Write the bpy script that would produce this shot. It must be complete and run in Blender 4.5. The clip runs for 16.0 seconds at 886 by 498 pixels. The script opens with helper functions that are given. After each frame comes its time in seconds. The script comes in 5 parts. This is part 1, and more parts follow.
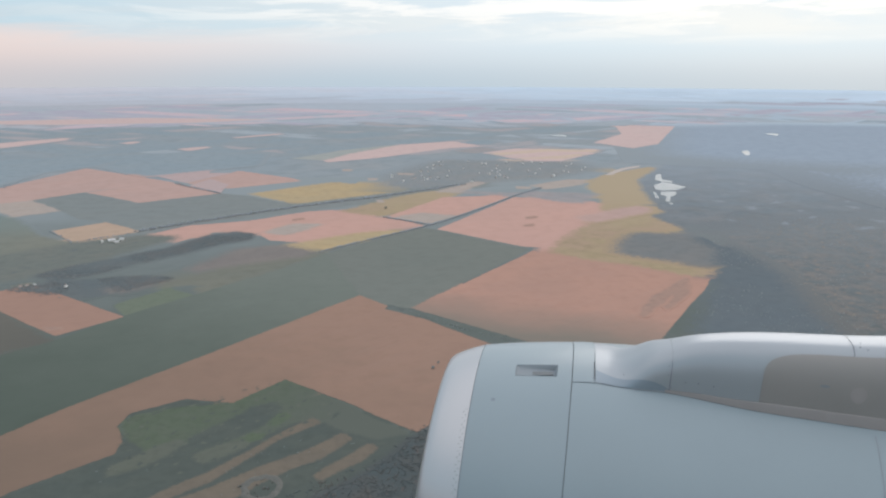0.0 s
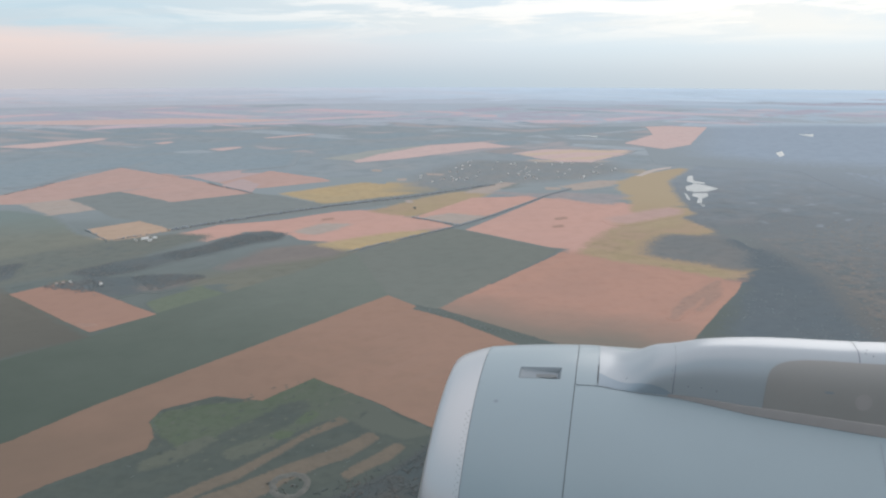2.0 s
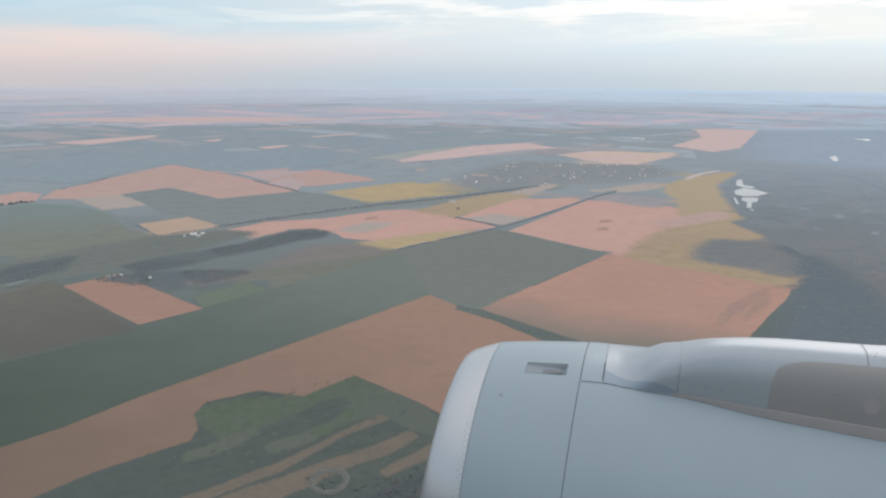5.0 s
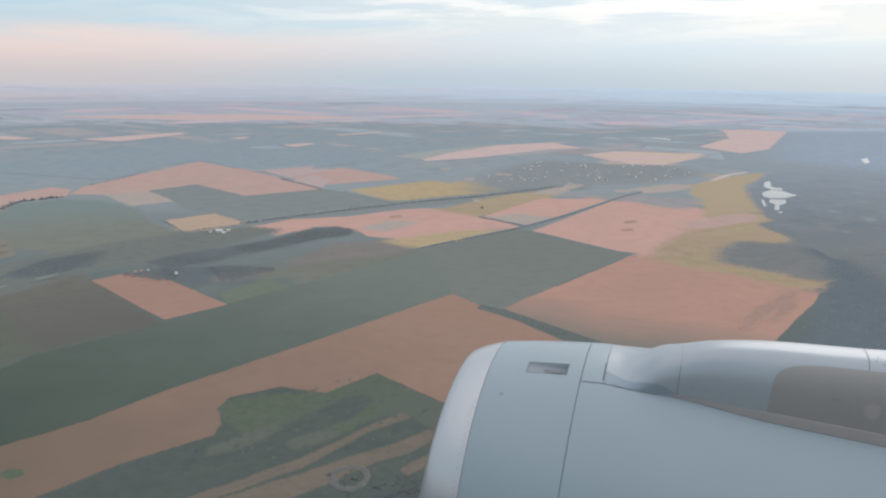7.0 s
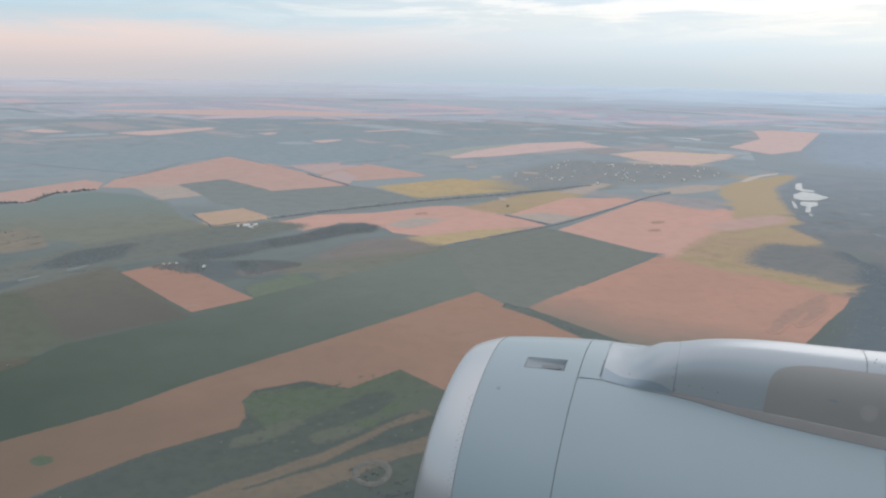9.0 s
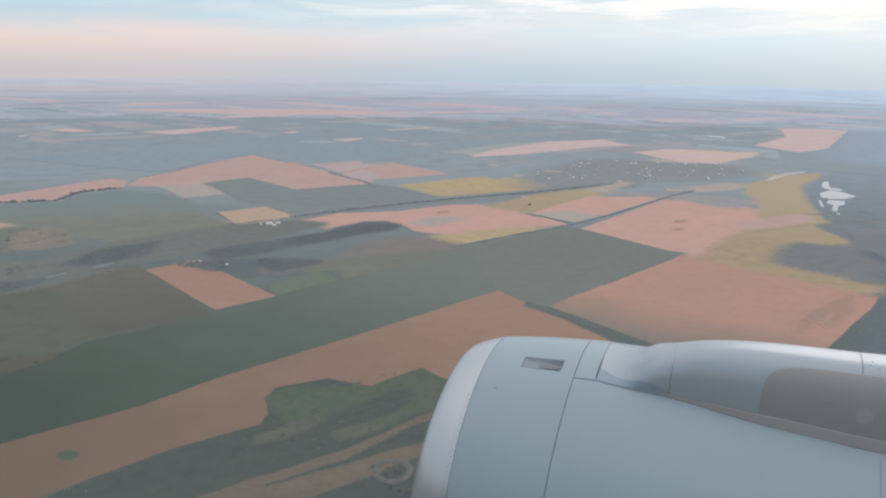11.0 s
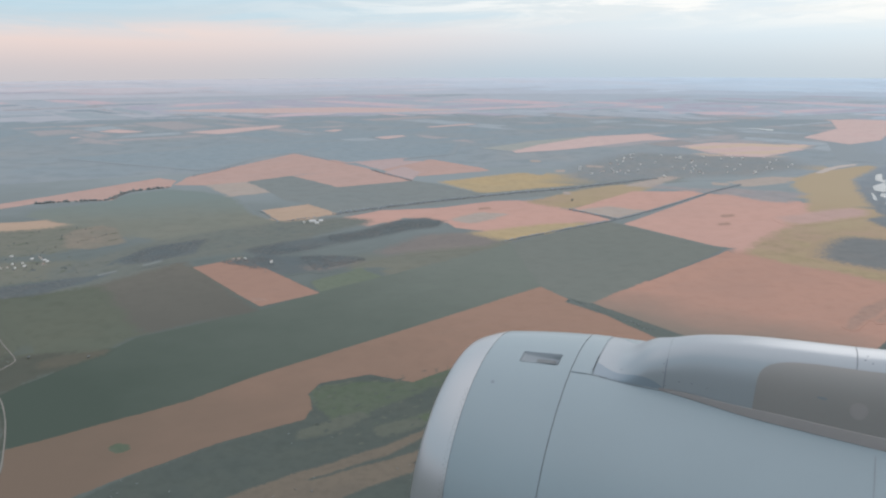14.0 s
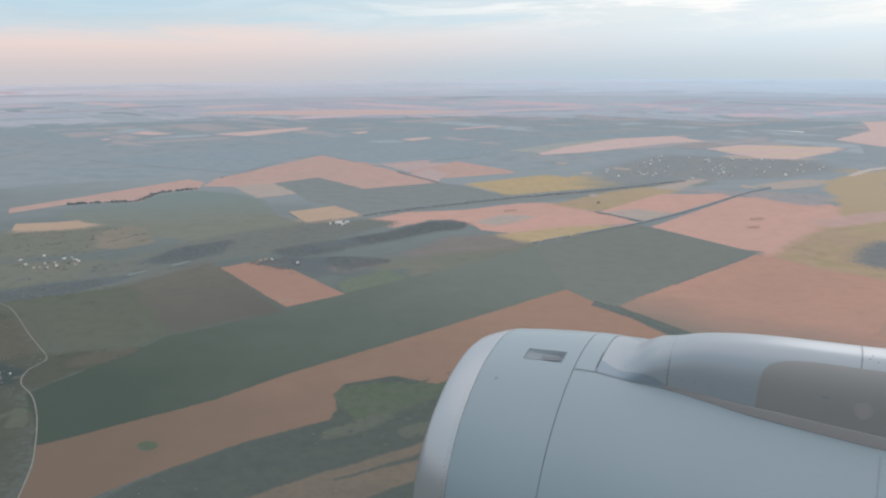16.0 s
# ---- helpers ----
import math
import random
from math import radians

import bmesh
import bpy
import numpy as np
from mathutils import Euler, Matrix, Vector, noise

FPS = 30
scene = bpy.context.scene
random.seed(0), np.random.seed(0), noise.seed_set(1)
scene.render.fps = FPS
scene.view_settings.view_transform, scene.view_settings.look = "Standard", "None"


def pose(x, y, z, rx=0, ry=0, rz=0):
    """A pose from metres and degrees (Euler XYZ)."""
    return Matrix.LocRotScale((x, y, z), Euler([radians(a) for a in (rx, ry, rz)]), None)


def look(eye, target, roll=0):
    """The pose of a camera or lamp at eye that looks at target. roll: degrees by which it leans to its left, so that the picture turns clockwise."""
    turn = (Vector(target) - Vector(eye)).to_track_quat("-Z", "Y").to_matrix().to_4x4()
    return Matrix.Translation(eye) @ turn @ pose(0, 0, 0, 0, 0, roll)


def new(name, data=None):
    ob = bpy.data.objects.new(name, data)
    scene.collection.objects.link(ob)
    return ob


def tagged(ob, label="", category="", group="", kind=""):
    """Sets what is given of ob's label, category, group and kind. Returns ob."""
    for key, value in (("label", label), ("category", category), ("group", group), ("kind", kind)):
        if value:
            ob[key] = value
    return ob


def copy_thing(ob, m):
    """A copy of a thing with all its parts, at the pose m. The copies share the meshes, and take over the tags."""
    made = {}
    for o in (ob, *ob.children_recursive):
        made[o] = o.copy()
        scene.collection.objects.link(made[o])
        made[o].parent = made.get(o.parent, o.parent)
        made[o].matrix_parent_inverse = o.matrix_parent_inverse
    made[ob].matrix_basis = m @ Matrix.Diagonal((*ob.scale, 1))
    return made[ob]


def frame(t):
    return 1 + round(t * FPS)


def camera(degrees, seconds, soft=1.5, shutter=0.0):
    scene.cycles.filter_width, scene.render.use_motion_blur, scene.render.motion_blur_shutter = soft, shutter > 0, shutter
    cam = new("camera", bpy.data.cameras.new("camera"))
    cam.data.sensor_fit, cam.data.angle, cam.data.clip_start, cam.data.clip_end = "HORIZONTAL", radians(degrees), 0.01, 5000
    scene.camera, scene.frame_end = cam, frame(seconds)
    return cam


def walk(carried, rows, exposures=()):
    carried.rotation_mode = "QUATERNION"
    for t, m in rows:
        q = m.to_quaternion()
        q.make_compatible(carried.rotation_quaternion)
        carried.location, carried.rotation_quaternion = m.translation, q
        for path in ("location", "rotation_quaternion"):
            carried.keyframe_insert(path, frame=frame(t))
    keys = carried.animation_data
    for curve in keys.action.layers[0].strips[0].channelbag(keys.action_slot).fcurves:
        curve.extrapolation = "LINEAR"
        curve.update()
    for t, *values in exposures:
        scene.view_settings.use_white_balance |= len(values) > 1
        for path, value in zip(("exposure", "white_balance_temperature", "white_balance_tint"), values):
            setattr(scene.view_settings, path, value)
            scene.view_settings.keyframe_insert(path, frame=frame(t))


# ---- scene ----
cam = camera(60.0, 16.0, 2.3)
PATH = [
    (0, (-96.5764, 34.2392, 126.0306), (-96.3230, 36.1705, 125.5770), 0.18),
    (0.5, (-96.5413, 34.2268, 126.0372), (-96.3114, 36.1616, 125.5859), 0.12),
    (1, (-96.5180, 34.2184, 126.0396), (-96.2998, 36.1546, 125.5884), 0.14),
    (1.5, (-96.4869, 34.2031, 126.0448), (-96.2907, 36.1415, 125.5928), 0.10),
    (2, (-96.4561, 34.1920, 126.0484), (-96.2769, 36.1319, 125.5959), 0.07),
    (2.5, (-96.4289, 34.1885, 126.0453), (-96.2665, 36.1295, 125.5913), 0.08),
    (3, (-96.4062, 34.1798, 126.0454), (-96.2574, 36.1216, 125.5903), 0.21),
    (3.5, (-96.3789, 34.1528, 126.0294), (-96.2475, 36.0966, 125.5770), 0.36),
    (4, (-96.3480, 34.1438, 126.0300), (-96.2412, 36.0890, 125.5778), 0.48),
    (6.5, (-96.1934, 34.0944, 126.0297), (-96.1702, 36.0427, 125.5783), 0.35),
    (7, (-96.1720, 34.0916, 126.0374), (-96.1654, 36.0392, 125.5825), 0.62),
    (7.5, (-96.1379, 34.0828, 126.0294), (-96.1461, 36.0294, 125.5706), 0.86),
    (8, (-96.1056, 34.0712, 126.0205), (-96.1301, 36.0173, 125.5602), 1.01),
    (8.5, (-96.0714, 34.0630, 126.0235), (-96.1147, 36.0085, 125.5616), 1.05),
    (9, (-96.0375, 34.0605, 126.0291), (-96.0968, 36.0055, 125.5671), 1.07),
    (11.5, (-95.8712, 34.0374, 126.0474), (-96.0062, 35.9770, 125.5788), 0.65),
    (12, (-95.8325, 34.0260, 126.0426), (-95.9880, 35.9636, 125.5722), 0.47),
    (12.5, (-95.7917, 34.0143, 126.0531), (-95.9602, 35.9505, 125.5811), 0.31),
    (13, (-95.7488, 34.0202, 126.0603), (-95.9364, 35.9544, 125.5875), 0.05),
    (13.5, (-95.7022, 34.0286, 126.0546), (-95.9070, 35.9601, 125.5779), -0.10),
    (14, (-95.6690, 34.0076, 126.0565), (-95.8931, 35.9372, 125.5805), -0.23),
    (14.5, (-95.6384, 34.0099, 126.0409), (-95.8766, 35.9380, 125.5656), -0.26),
    (15, (-95.6079, 33.9976, 126.0414), (-95.8673, 35.9231, 125.5668), -0.34),
    (15.5, (-95.5841, 34.0029, 126.0342), (-95.8587, 35.9268, 125.5620), -0.36),
    (16, (-95.5539, 34.0007, 126.0304), (-95.8440, 35.9227, 125.5598), -0.38),
]
walk(cam, [(t, look(eye, target, roll)) for t, eye, target, roll in PATH])

# ---- world and sun ----
def lin(r, g, b):
    return tuple((c / 12.92 if c <= 0.04045 else ((c + 0.055) / 1.055) ** 2.4) for c in (r / 255, g / 255, b / 255))


SUN_ELEVATION, SUN_HEADING = 32.0, 38.0  # degrees; the heading is counted clockwise from +y
world = bpy.data.worlds.new("world")
scene.world = world
world.use_nodes = True
wn, wl = world.node_tree.nodes, world.node_tree.links
wn.clear()


def wmath(op, a, b=None):
    n = wn.new("ShaderNodeMath")
    n.operation = op
    for i, v in enumerate((a, b)):
        if v is None:
            continue
        if isinstance(v, (int, float)):
            n.inputs[i].default_value = v
        else:
            wl.new(v, n.inputs[i])
    return n.outputs[0]


def wmix(factor, a, b):
    n = wn.new("ShaderNodeMix")
    n.data_type = "RGBA"
    if isinstance(factor, float):
        n.inputs[0].default_value = factor
    else:
        wl.new(factor, n.inputs[0])
    for i, v in ((6, a), (7, b)):
        if isinstance(v, tuple):
            n.inputs[i].default_value = (*v, 1)
        else:
            wl.new(v, n.inputs[i])
    return n.outputs[2]


way = wn.new("ShaderNodeTexCoord").outputs["Generated"]
parts_of_way = wn.new("ShaderNodeSeparateXYZ")
wl.new(way, parts_of_way.inputs[0])
wx, wy, wz = parts_of_way.outputs
# clouds lie on a plane high above: farther ones crowd together towards the horizon
height = wmath("ADD", wmath("MAXIMUM", wz, 0.0), 0.055)
cloud_place = wn.new("ShaderNodeCombineXYZ")
wl.new(wmath("DIVIDE", wx, height), cloud_place.inputs[0])
wl.new(wmath("MULTIPLY", wmath("DIVIDE", wy, height), 0.8), cloud_place.inputs[1])


def cloud_noise(scale, detail, rough, shift, warp=0.4):
    m = wn.new("ShaderNodeMapping")
    m.inputs["Location"].default_value = shift
    wl.new(cloud_place.outputs[0], m.inputs[0])
    n = wn.new("ShaderNodeTexNoise")
    n.inputs["Scale"].default_value, n.inputs["Detail"].default_value = scale, detail
    n.inputs["Roughness"].default_value, n.inputs["Distortion"].default_value = rough, warp
    wl.new(m.outputs[0], n.inputs["Vector"])
    return n.outputs["Fac"]


def smooth(value, low, high):
    n = wn.new("ShaderNodeMapRange")
    n.interpolation_type = "SMOOTHSTEP"
    n.inputs["From Min"].default_value, n.inputs["From Max"].default_value = low, high
    wl.new(value, n.inputs["Value"])
    return n.outputs["Result"]


nishita = wn.new("ShaderNodeTexSky")
nishita.sky_type, nishita.sun_disc = "NISHITA", False
nishita.sun_elevation, nishita.sun_rotation = radians(SUN_ELEVATION), radians(SUN_HEADING)
clear = wn.new("ShaderNodeVectorMath")
clear.operation = "SCALE"
wl.new(nishita.outputs[0], clear.inputs[0])
clear.inputs["Scale"].default_value = 0.10
side = smooth(wx, -0.55, 0.35)
low_sky = wmix(side, lin(222, 202, 198), lin(190, 209, 224))
high_sky = wmix(side, lin(180, 199, 211), lin(213, 218, 222))
uneven_z = wmath("ADD", wz, wmath("MULTIPLY", wmath("SUBTRACT", cloud_noise(0.22, 6, 0.58, (1.3, 8.4, 0), 0.5), 0.5), 0.045))
overcast = wmix(smooth(uneven_z, 0.026, 0.062), low_sky, high_sky)
haze_band = wmix(smooth(wx, -0.50, 0.05), lin(189, 185, 190), lin(168, 188, 204))
overcast = wmix(smooth(wz, -0.022, 0.042), haze_band, overcast)
gaps = smooth(cloud_noise(0.30, 7, 0.60, (3.1, 1.7, 0), 0.8), 0.43, 0.60)
gaps = wmath("MULTIPLY", gaps, smooth(wz, 0.02, 0.06))
overcast = wmix(gaps, overcast, wmix(side, lin(176, 200, 214), lin(201, 213, 223)))
bright = smooth(cloud_noise(0.55, 8, 0.64, (7.3, 4.2, 0), 0.9), 0.45, 0.60)
bright = wmath("MULTIPLY", wmath("MULTIPLY", bright, smooth(wz, 0.025, 0.075)), wmath("ADD", wmath("MULTIPLY", smooth(wx, -0.38, 0.0), 0.75), 0.15))
overcast = wmix(wmath("MULTIPLY", bright, 0.85), overcast, wmix(side, lin(226, 229, 231), lin(240, 237, 235)))
# an overcast sky is brighter overhead than at the horizon
overcast = wmix(smooth(wz, 0.25, 0.8), overcast, (0.985, 0.985, 1.025))
sky_colour = wmix(0.10, overcast, clear.outputs[0])
backing = wn.new("ShaderNodeBackground")
wl.new(sky_colour, backing.inputs[0])
backing.inputs[1].default_value = 1.22
world_out = wn.new("ShaderNodeOutputWorld")
wl.new(backing.outputs[0], world_out.inputs[0])

sun = new("sun", bpy.data.lights.new("sun", "SUN"))
sun.data.energy, sun.data.angle, sun.data.color = 0.7, radians(45), (1.0, 0.93, 0.88)
sun_way = Vector((math.sin(radians(SUN_HEADING)) * math.cos(radians(SUN_ELEVATION)),
                  math.cos(radians(SUN_HEADING)) * math.cos(radians(SUN_ELEVATION)), math.sin(radians(SUN_ELEVATION))))
sun.matrix_world = look(sun_way * 300, (0, 0, 0))


# ---- materials ----
RECIPE = {}  # what each ground cover is mixed of


def mean_colour(name, x, y):
    """The colour that a ground cover has on the whole at a place."""
    colour, spots, amount, rows, drift = RECIPE[name]
    c = Vector(colour).lerp(Vector(spots), 0.36 * amount)
    c = c.lerp(Vector(colour) * 0.78, 0.22 * amount)
    if rows is not None:
        c = c.lerp(Vector(spots) * 1.18, 0.2 * amount)
    if drift:
        other, x0, y0, x1, y1 = drift
        s = ((x - x0) * (x1 - x0) + (y - y0) * (y1 - y0)) / ((x1 - x0) ** 2 + (y1 - y0) ** 2)
        c = c.lerp(Vector(other), min(1.0, max(0.0, s)))
    return c


def earth(name, colour, spots, patch=45.0, grain=4.0, amount=0.5, rows=None, rough=0.95, island=0.0, drift=None):
    """Soil, crop or scrub seen from the air: broad patches, fine grain and, with rows, streaks along the way it was ploughed."""
    RECIPE[name] = (colour, spots, amount, rows, drift)
    m = bpy.data.materials.new(name)
    m.use_nodes = True
    n, l = m.node_tree.nodes, m.node_tree.links
    bsdf = n["Principled BSDF"]
    bsdf.inputs["Roughness"].default_value = rough
    bsdf.inputs["Specular IOR Level"].default_value = 0.12
    place = n.new("ShaderNodeNewGeometry").outputs["Position"]

    def noise_at(scale, detail, turn=0.0, stretch=(1, 1, 1)):
        mp = n.new("ShaderNodeMapping")
        mp.vector_type = "TEXTURE"
        mp.inputs["Rotation"].default_value = (0, 0, radians(turn))
        mp.inputs["Scale"].default_value = stretch
        l.new(place, mp.inputs[0])
        t = n.new("ShaderNodeTexNoise")
        t.inputs["Scale"].default_value, t.inputs["Detail"].default_value = 1.0 / scale, detail
        t.inputs["Roughness"].default_value = 0.6
        l.new(mp.outputs[0], t.inputs["Vector"])
        return t.outputs["Fac"]

    def blend(f, a, b, low, high):
        r = n.new("ShaderNodeMapRange")
        r.inputs["From Min"].default_value, r.inputs["From Max"].default_value = low, high
        r.inputs["To Max"].default_value = amount
        l.new(f, r.inputs["Value"])
        x = n.new("ShaderNodeMix")
        x.data_type = "RGBA"
        l.new(r.outputs[0], x.inputs[0])
        for i, v in ((6, a), (7, b)):
            if isinstance(v, tuple):
                x.inputs[i].default_value = (*v, 1)
            else:
                l.new(v, x.inputs[i])
        return x.outputs[2]

    c = blend(noise_at(patch, 4), colour, spots, 0.40, 0.68)
    c = blend(noise_at(grain, 3), c, tuple(v * 0.78 for v in colour), 0.45, 0.75)
    if rows is not None:
        c = blend(noise_at(2.2, 2, rows, (30, 1, 1)), c, tuple(min(1, v * 1.18) for v in spots), 0.48, 0.72)
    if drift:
        # the base colour drifts along a line: mostly painted distance haze, some real change of cover
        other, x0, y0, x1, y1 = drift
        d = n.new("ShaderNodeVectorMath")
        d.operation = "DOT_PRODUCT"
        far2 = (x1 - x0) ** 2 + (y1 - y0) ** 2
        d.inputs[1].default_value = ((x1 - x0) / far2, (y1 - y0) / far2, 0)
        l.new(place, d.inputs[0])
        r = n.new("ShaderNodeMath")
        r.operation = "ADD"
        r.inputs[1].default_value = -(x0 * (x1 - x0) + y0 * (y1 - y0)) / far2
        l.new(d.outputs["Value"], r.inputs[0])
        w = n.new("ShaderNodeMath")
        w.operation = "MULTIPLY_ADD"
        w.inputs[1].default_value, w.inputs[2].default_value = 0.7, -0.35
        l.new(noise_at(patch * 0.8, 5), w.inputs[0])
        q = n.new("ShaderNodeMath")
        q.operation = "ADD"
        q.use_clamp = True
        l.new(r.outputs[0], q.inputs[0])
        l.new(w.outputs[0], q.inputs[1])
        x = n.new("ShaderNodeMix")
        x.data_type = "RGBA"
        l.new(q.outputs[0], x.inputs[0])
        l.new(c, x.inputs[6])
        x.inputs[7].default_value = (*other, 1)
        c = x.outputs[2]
    if island:
        g = n.new("ShaderNodeNewGeometry").outputs["Random Per Island"]
        v = n.new("ShaderNodeHueSaturation")
        r = n.new("ShaderNodeMapRange")
        r.inputs["To Min"].default_value, r.inputs["To Max"].default_value = 1 - island, 1 + island
        l.new(g, r.inputs["Value"])
        l.new(r.outputs[0], v.inputs["Value"])
        l.new(c, v.inputs["Color"])
        c = v.outputs[0]
    # growth thins out towards the rim of a plot, into the cover beside it
    rim, beside = n.new("ShaderNodeAttribute"), n.new("ShaderNodeAttribute")
    rim.attribute_name, beside.attribute_name = "bare", "beside"

    def sum_of(operation, a, v):
        q = n.new("ShaderNodeMath")
        q.operation = operation
        for k, w in enumerate((a, v)):
            if isinstance(w, float):
                q.inputs[k].default_value = w
            else:
                l.new(w, q.inputs[k])
        return q.outputs[0]

    bare = rim.outputs["Fac"]
    loose = sum_of("MULTIPLY", sum_of("MULTIPLY", bare, sum_of("SUBTRACT", 1.0, bare)), 7.0)
    uneven = sum_of("ADD", bare, sum_of("MULTIPLY", loose, sum_of("SUBTRACT", noise_at(max(1.2, grain * 0.35), 5), 0.5)))
    thin = n.new("ShaderNodeMapRange")
    thin.interpolation_type = "SMOOTHSTEP"
    thin.inputs["From Min"].default_value, thin.inputs["From Max"].default_value = 0.1, 0.9
    l.new(uneven, thin.inputs["Value"])
    x = n.new("ShaderNodeMix")
    x.data_type = "RGBA"
    l.new(thin.outputs[0], x.inputs[0])
    l.new(c, x.inputs[6])
    l.new(beside.outputs["Color"], x.inputs[7])
    l.new(x.outputs[2], bsdf.inputs["Base Color"])
    return m


def plain(name, colour, rough=0.7, metal=0.0, coat=0.0, spread=0.06, scale=3.0):
    """Paint, metal, plaster or tile with a slight unevenness of colour and gloss."""
    m = bpy.data.materials.new(name)
    m.use_nodes = True
    n, l = m.node_tree.nodes, m.node_tree.links
    bsdf = n["Principled BSDF"]
    bsdf.inputs["Metallic"].default_value, bsdf.inputs["Coat Weight"].default_value = metal, coat
    place = n.new("ShaderNodeTexCoord").outputs["Object"]
    t = n.new("ShaderNodeTexNoise")
    t.inputs["Scale"].default_value, t.inputs["Detail"].default_value = scale, 6
    l.new(place, t.inputs["Vector"])
    x = n.new("ShaderNodeMix")
    x.data_type = "RGBA"
    x.inputs[6].default_value = (*[v * (1 - spread) for v in colour], 1)
    x.inputs[7].default_value = (*[min(1, v * (1 + spread)) for v in colour], 1)
    l.new(t.outputs["Fac"], x.inputs[0])
    l.new(x.outputs[2], bsdf.inputs["Base Color"])
    r = n.new("ShaderNodeMapRange")
    r.inputs["To Min"].default_value, r.inputs["To Max"].default_value = max(0.02, rough - 0.06), min(1, rough + 0.06)
    l.new(t.outputs["Fac"], r.inputs["Value"])
    l.new(r.outputs[0], bsdf.inputs["Roughness"])
    return m


ALONG = 41.0
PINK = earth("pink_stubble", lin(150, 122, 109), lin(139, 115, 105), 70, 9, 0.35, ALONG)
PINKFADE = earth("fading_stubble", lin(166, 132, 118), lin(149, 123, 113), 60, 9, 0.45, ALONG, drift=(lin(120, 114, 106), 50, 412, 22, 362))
# PINKMID, PINKFAR, ROSE, DULLPINK, STRAWFAR: stubble with haze painted into the colour
PINKMID = earth("hazed_pink_stubble", lin(180, 146, 135), lin(167, 140, 132), 90, 12, 0.4, ALONG)
PINKFAR = earth("far_hazed_pink", lin(171, 145, 137), lin(162, 142, 136), 70, 14, 0.5, ALONG)
# painted haze: the tan drifts darker towards the near end, where haze is thin
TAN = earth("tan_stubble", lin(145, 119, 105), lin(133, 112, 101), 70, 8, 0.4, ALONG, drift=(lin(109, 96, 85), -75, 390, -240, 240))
ROSE = earth("hazed_rose_stubble", lin(185, 163, 159), lin(177, 161, 158), 60, 14, 0.55, ALONG)
DULLPINK = earth("hazed_dull_stubble", lin(168, 150, 148), lin(160, 148, 148), 60, 12, 0.5, ALONG)
STRAWFAR = earth("hazed_straw", lin(184, 166, 150), lin(178, 162, 150), 60, 12, 0.5, ALONG)
STRAW = earth("straw_stubble", lin(168, 148, 131), lin(160, 141, 125), 40, 9, 0.5, ALONG)
# haze painted along this crop too, palest at its far end
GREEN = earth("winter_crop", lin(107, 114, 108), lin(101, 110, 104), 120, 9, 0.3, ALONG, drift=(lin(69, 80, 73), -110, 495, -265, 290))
# OLIVEMID, GREYMID, MIDPALE: middle-distance crops paled by painted haze
OLIVEMID = earth("hazed_pasture", lin(115, 119, 111), lin(120, 121, 112), 60, 14, 0.6, drift=(lin(113, 125, 123), -380, 610, -430, 730))
GREYMID = earth("hazed_crop", lin(119, 126, 126), lin(124, 128, 126), 80, 14, 0.5)
GREYGREEN = earth("late_crop", lin(110, 115, 110), lin(104, 111, 107), 80, 10, 0.45, ALONG)
YELLOW = earth("dry_meadow", lin(153, 139, 113), lin(156, 132, 120), 70, 14, 0.9, drift=(lin(159, 145, 122), 100, 590, 210, 790))
GOLD = earth("golden_meadow", lin(168, 150, 118), lin(156, 145, 121), 40, 10, 0.7)
BLUESOIL = earth("blue_grey_soil", lin(110, 114, 115), lin(118, 117, 115), 40, 9, 0.6)
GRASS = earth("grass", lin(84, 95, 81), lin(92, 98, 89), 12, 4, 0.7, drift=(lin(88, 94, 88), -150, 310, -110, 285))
DRYGRASS = earth("dry_grass", lin(93, 98, 90), lin(88, 94, 87), 10, 4, 0.6)
BROWNGRASS = earth("brown_grass", lin(91, 90, 81), lin(85, 86, 79), 14, 5, 0.6)
OLIVE = earth("pasture", lin(91, 97, 87), lin(95, 98, 87), 50, 9, 0.6)
# distance haze painted into the brown pasture, stronger at its far end
PASTUREFAR = earth("hazed_brown_pasture", lin(102, 101, 95), lin(104, 102, 96), 40, 9, 0.6, drift=(lin(91, 91, 86), -300, 480, -250, 380))
OLIVEBROWN = earth("brown_pasture", lin(80, 84, 77), lin(86, 86, 79), 30, 8, 0.6)
SOIL = earth("bare_soil", lin(116, 112, 110), lin(124, 119, 113), 40, 9, 0.5, ALONG)
SOILGREEN = earth("scrubby_soil", lin(78, 86, 83), lin(86, 92, 86), 18, 5, 0.6)
FALLOW = earth("brown_fallow", lin(128, 122, 112), lin(116, 116, 108), 24, 8, 0.7)
PALEOLIVE = earth("fallow", lin(113, 115, 106), lin(106, 110, 103), 30, 8, 0.7)
PALEGREY = earth("reeds", lin(146, 141, 141), lin(130, 134, 138), 30, 10, 0.7)
PALEBROWN = earth("faded_stubble", lin(153, 127, 115), lin(142, 121, 112), 12, 4, 0.7, ALONG)
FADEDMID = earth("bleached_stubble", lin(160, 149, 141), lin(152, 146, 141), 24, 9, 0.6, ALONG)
TRACK = earth("dirt", lin(109, 102, 92), lin(98, 94, 87), 12, 3, 0.6)
# SCRUBDARK, SCRUB, SCRUBFAR, VALLEY: scrub colours with haze painted in by distance
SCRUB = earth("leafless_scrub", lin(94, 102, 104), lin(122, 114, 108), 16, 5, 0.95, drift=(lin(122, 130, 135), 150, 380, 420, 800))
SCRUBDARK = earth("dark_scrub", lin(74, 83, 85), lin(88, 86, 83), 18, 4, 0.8)
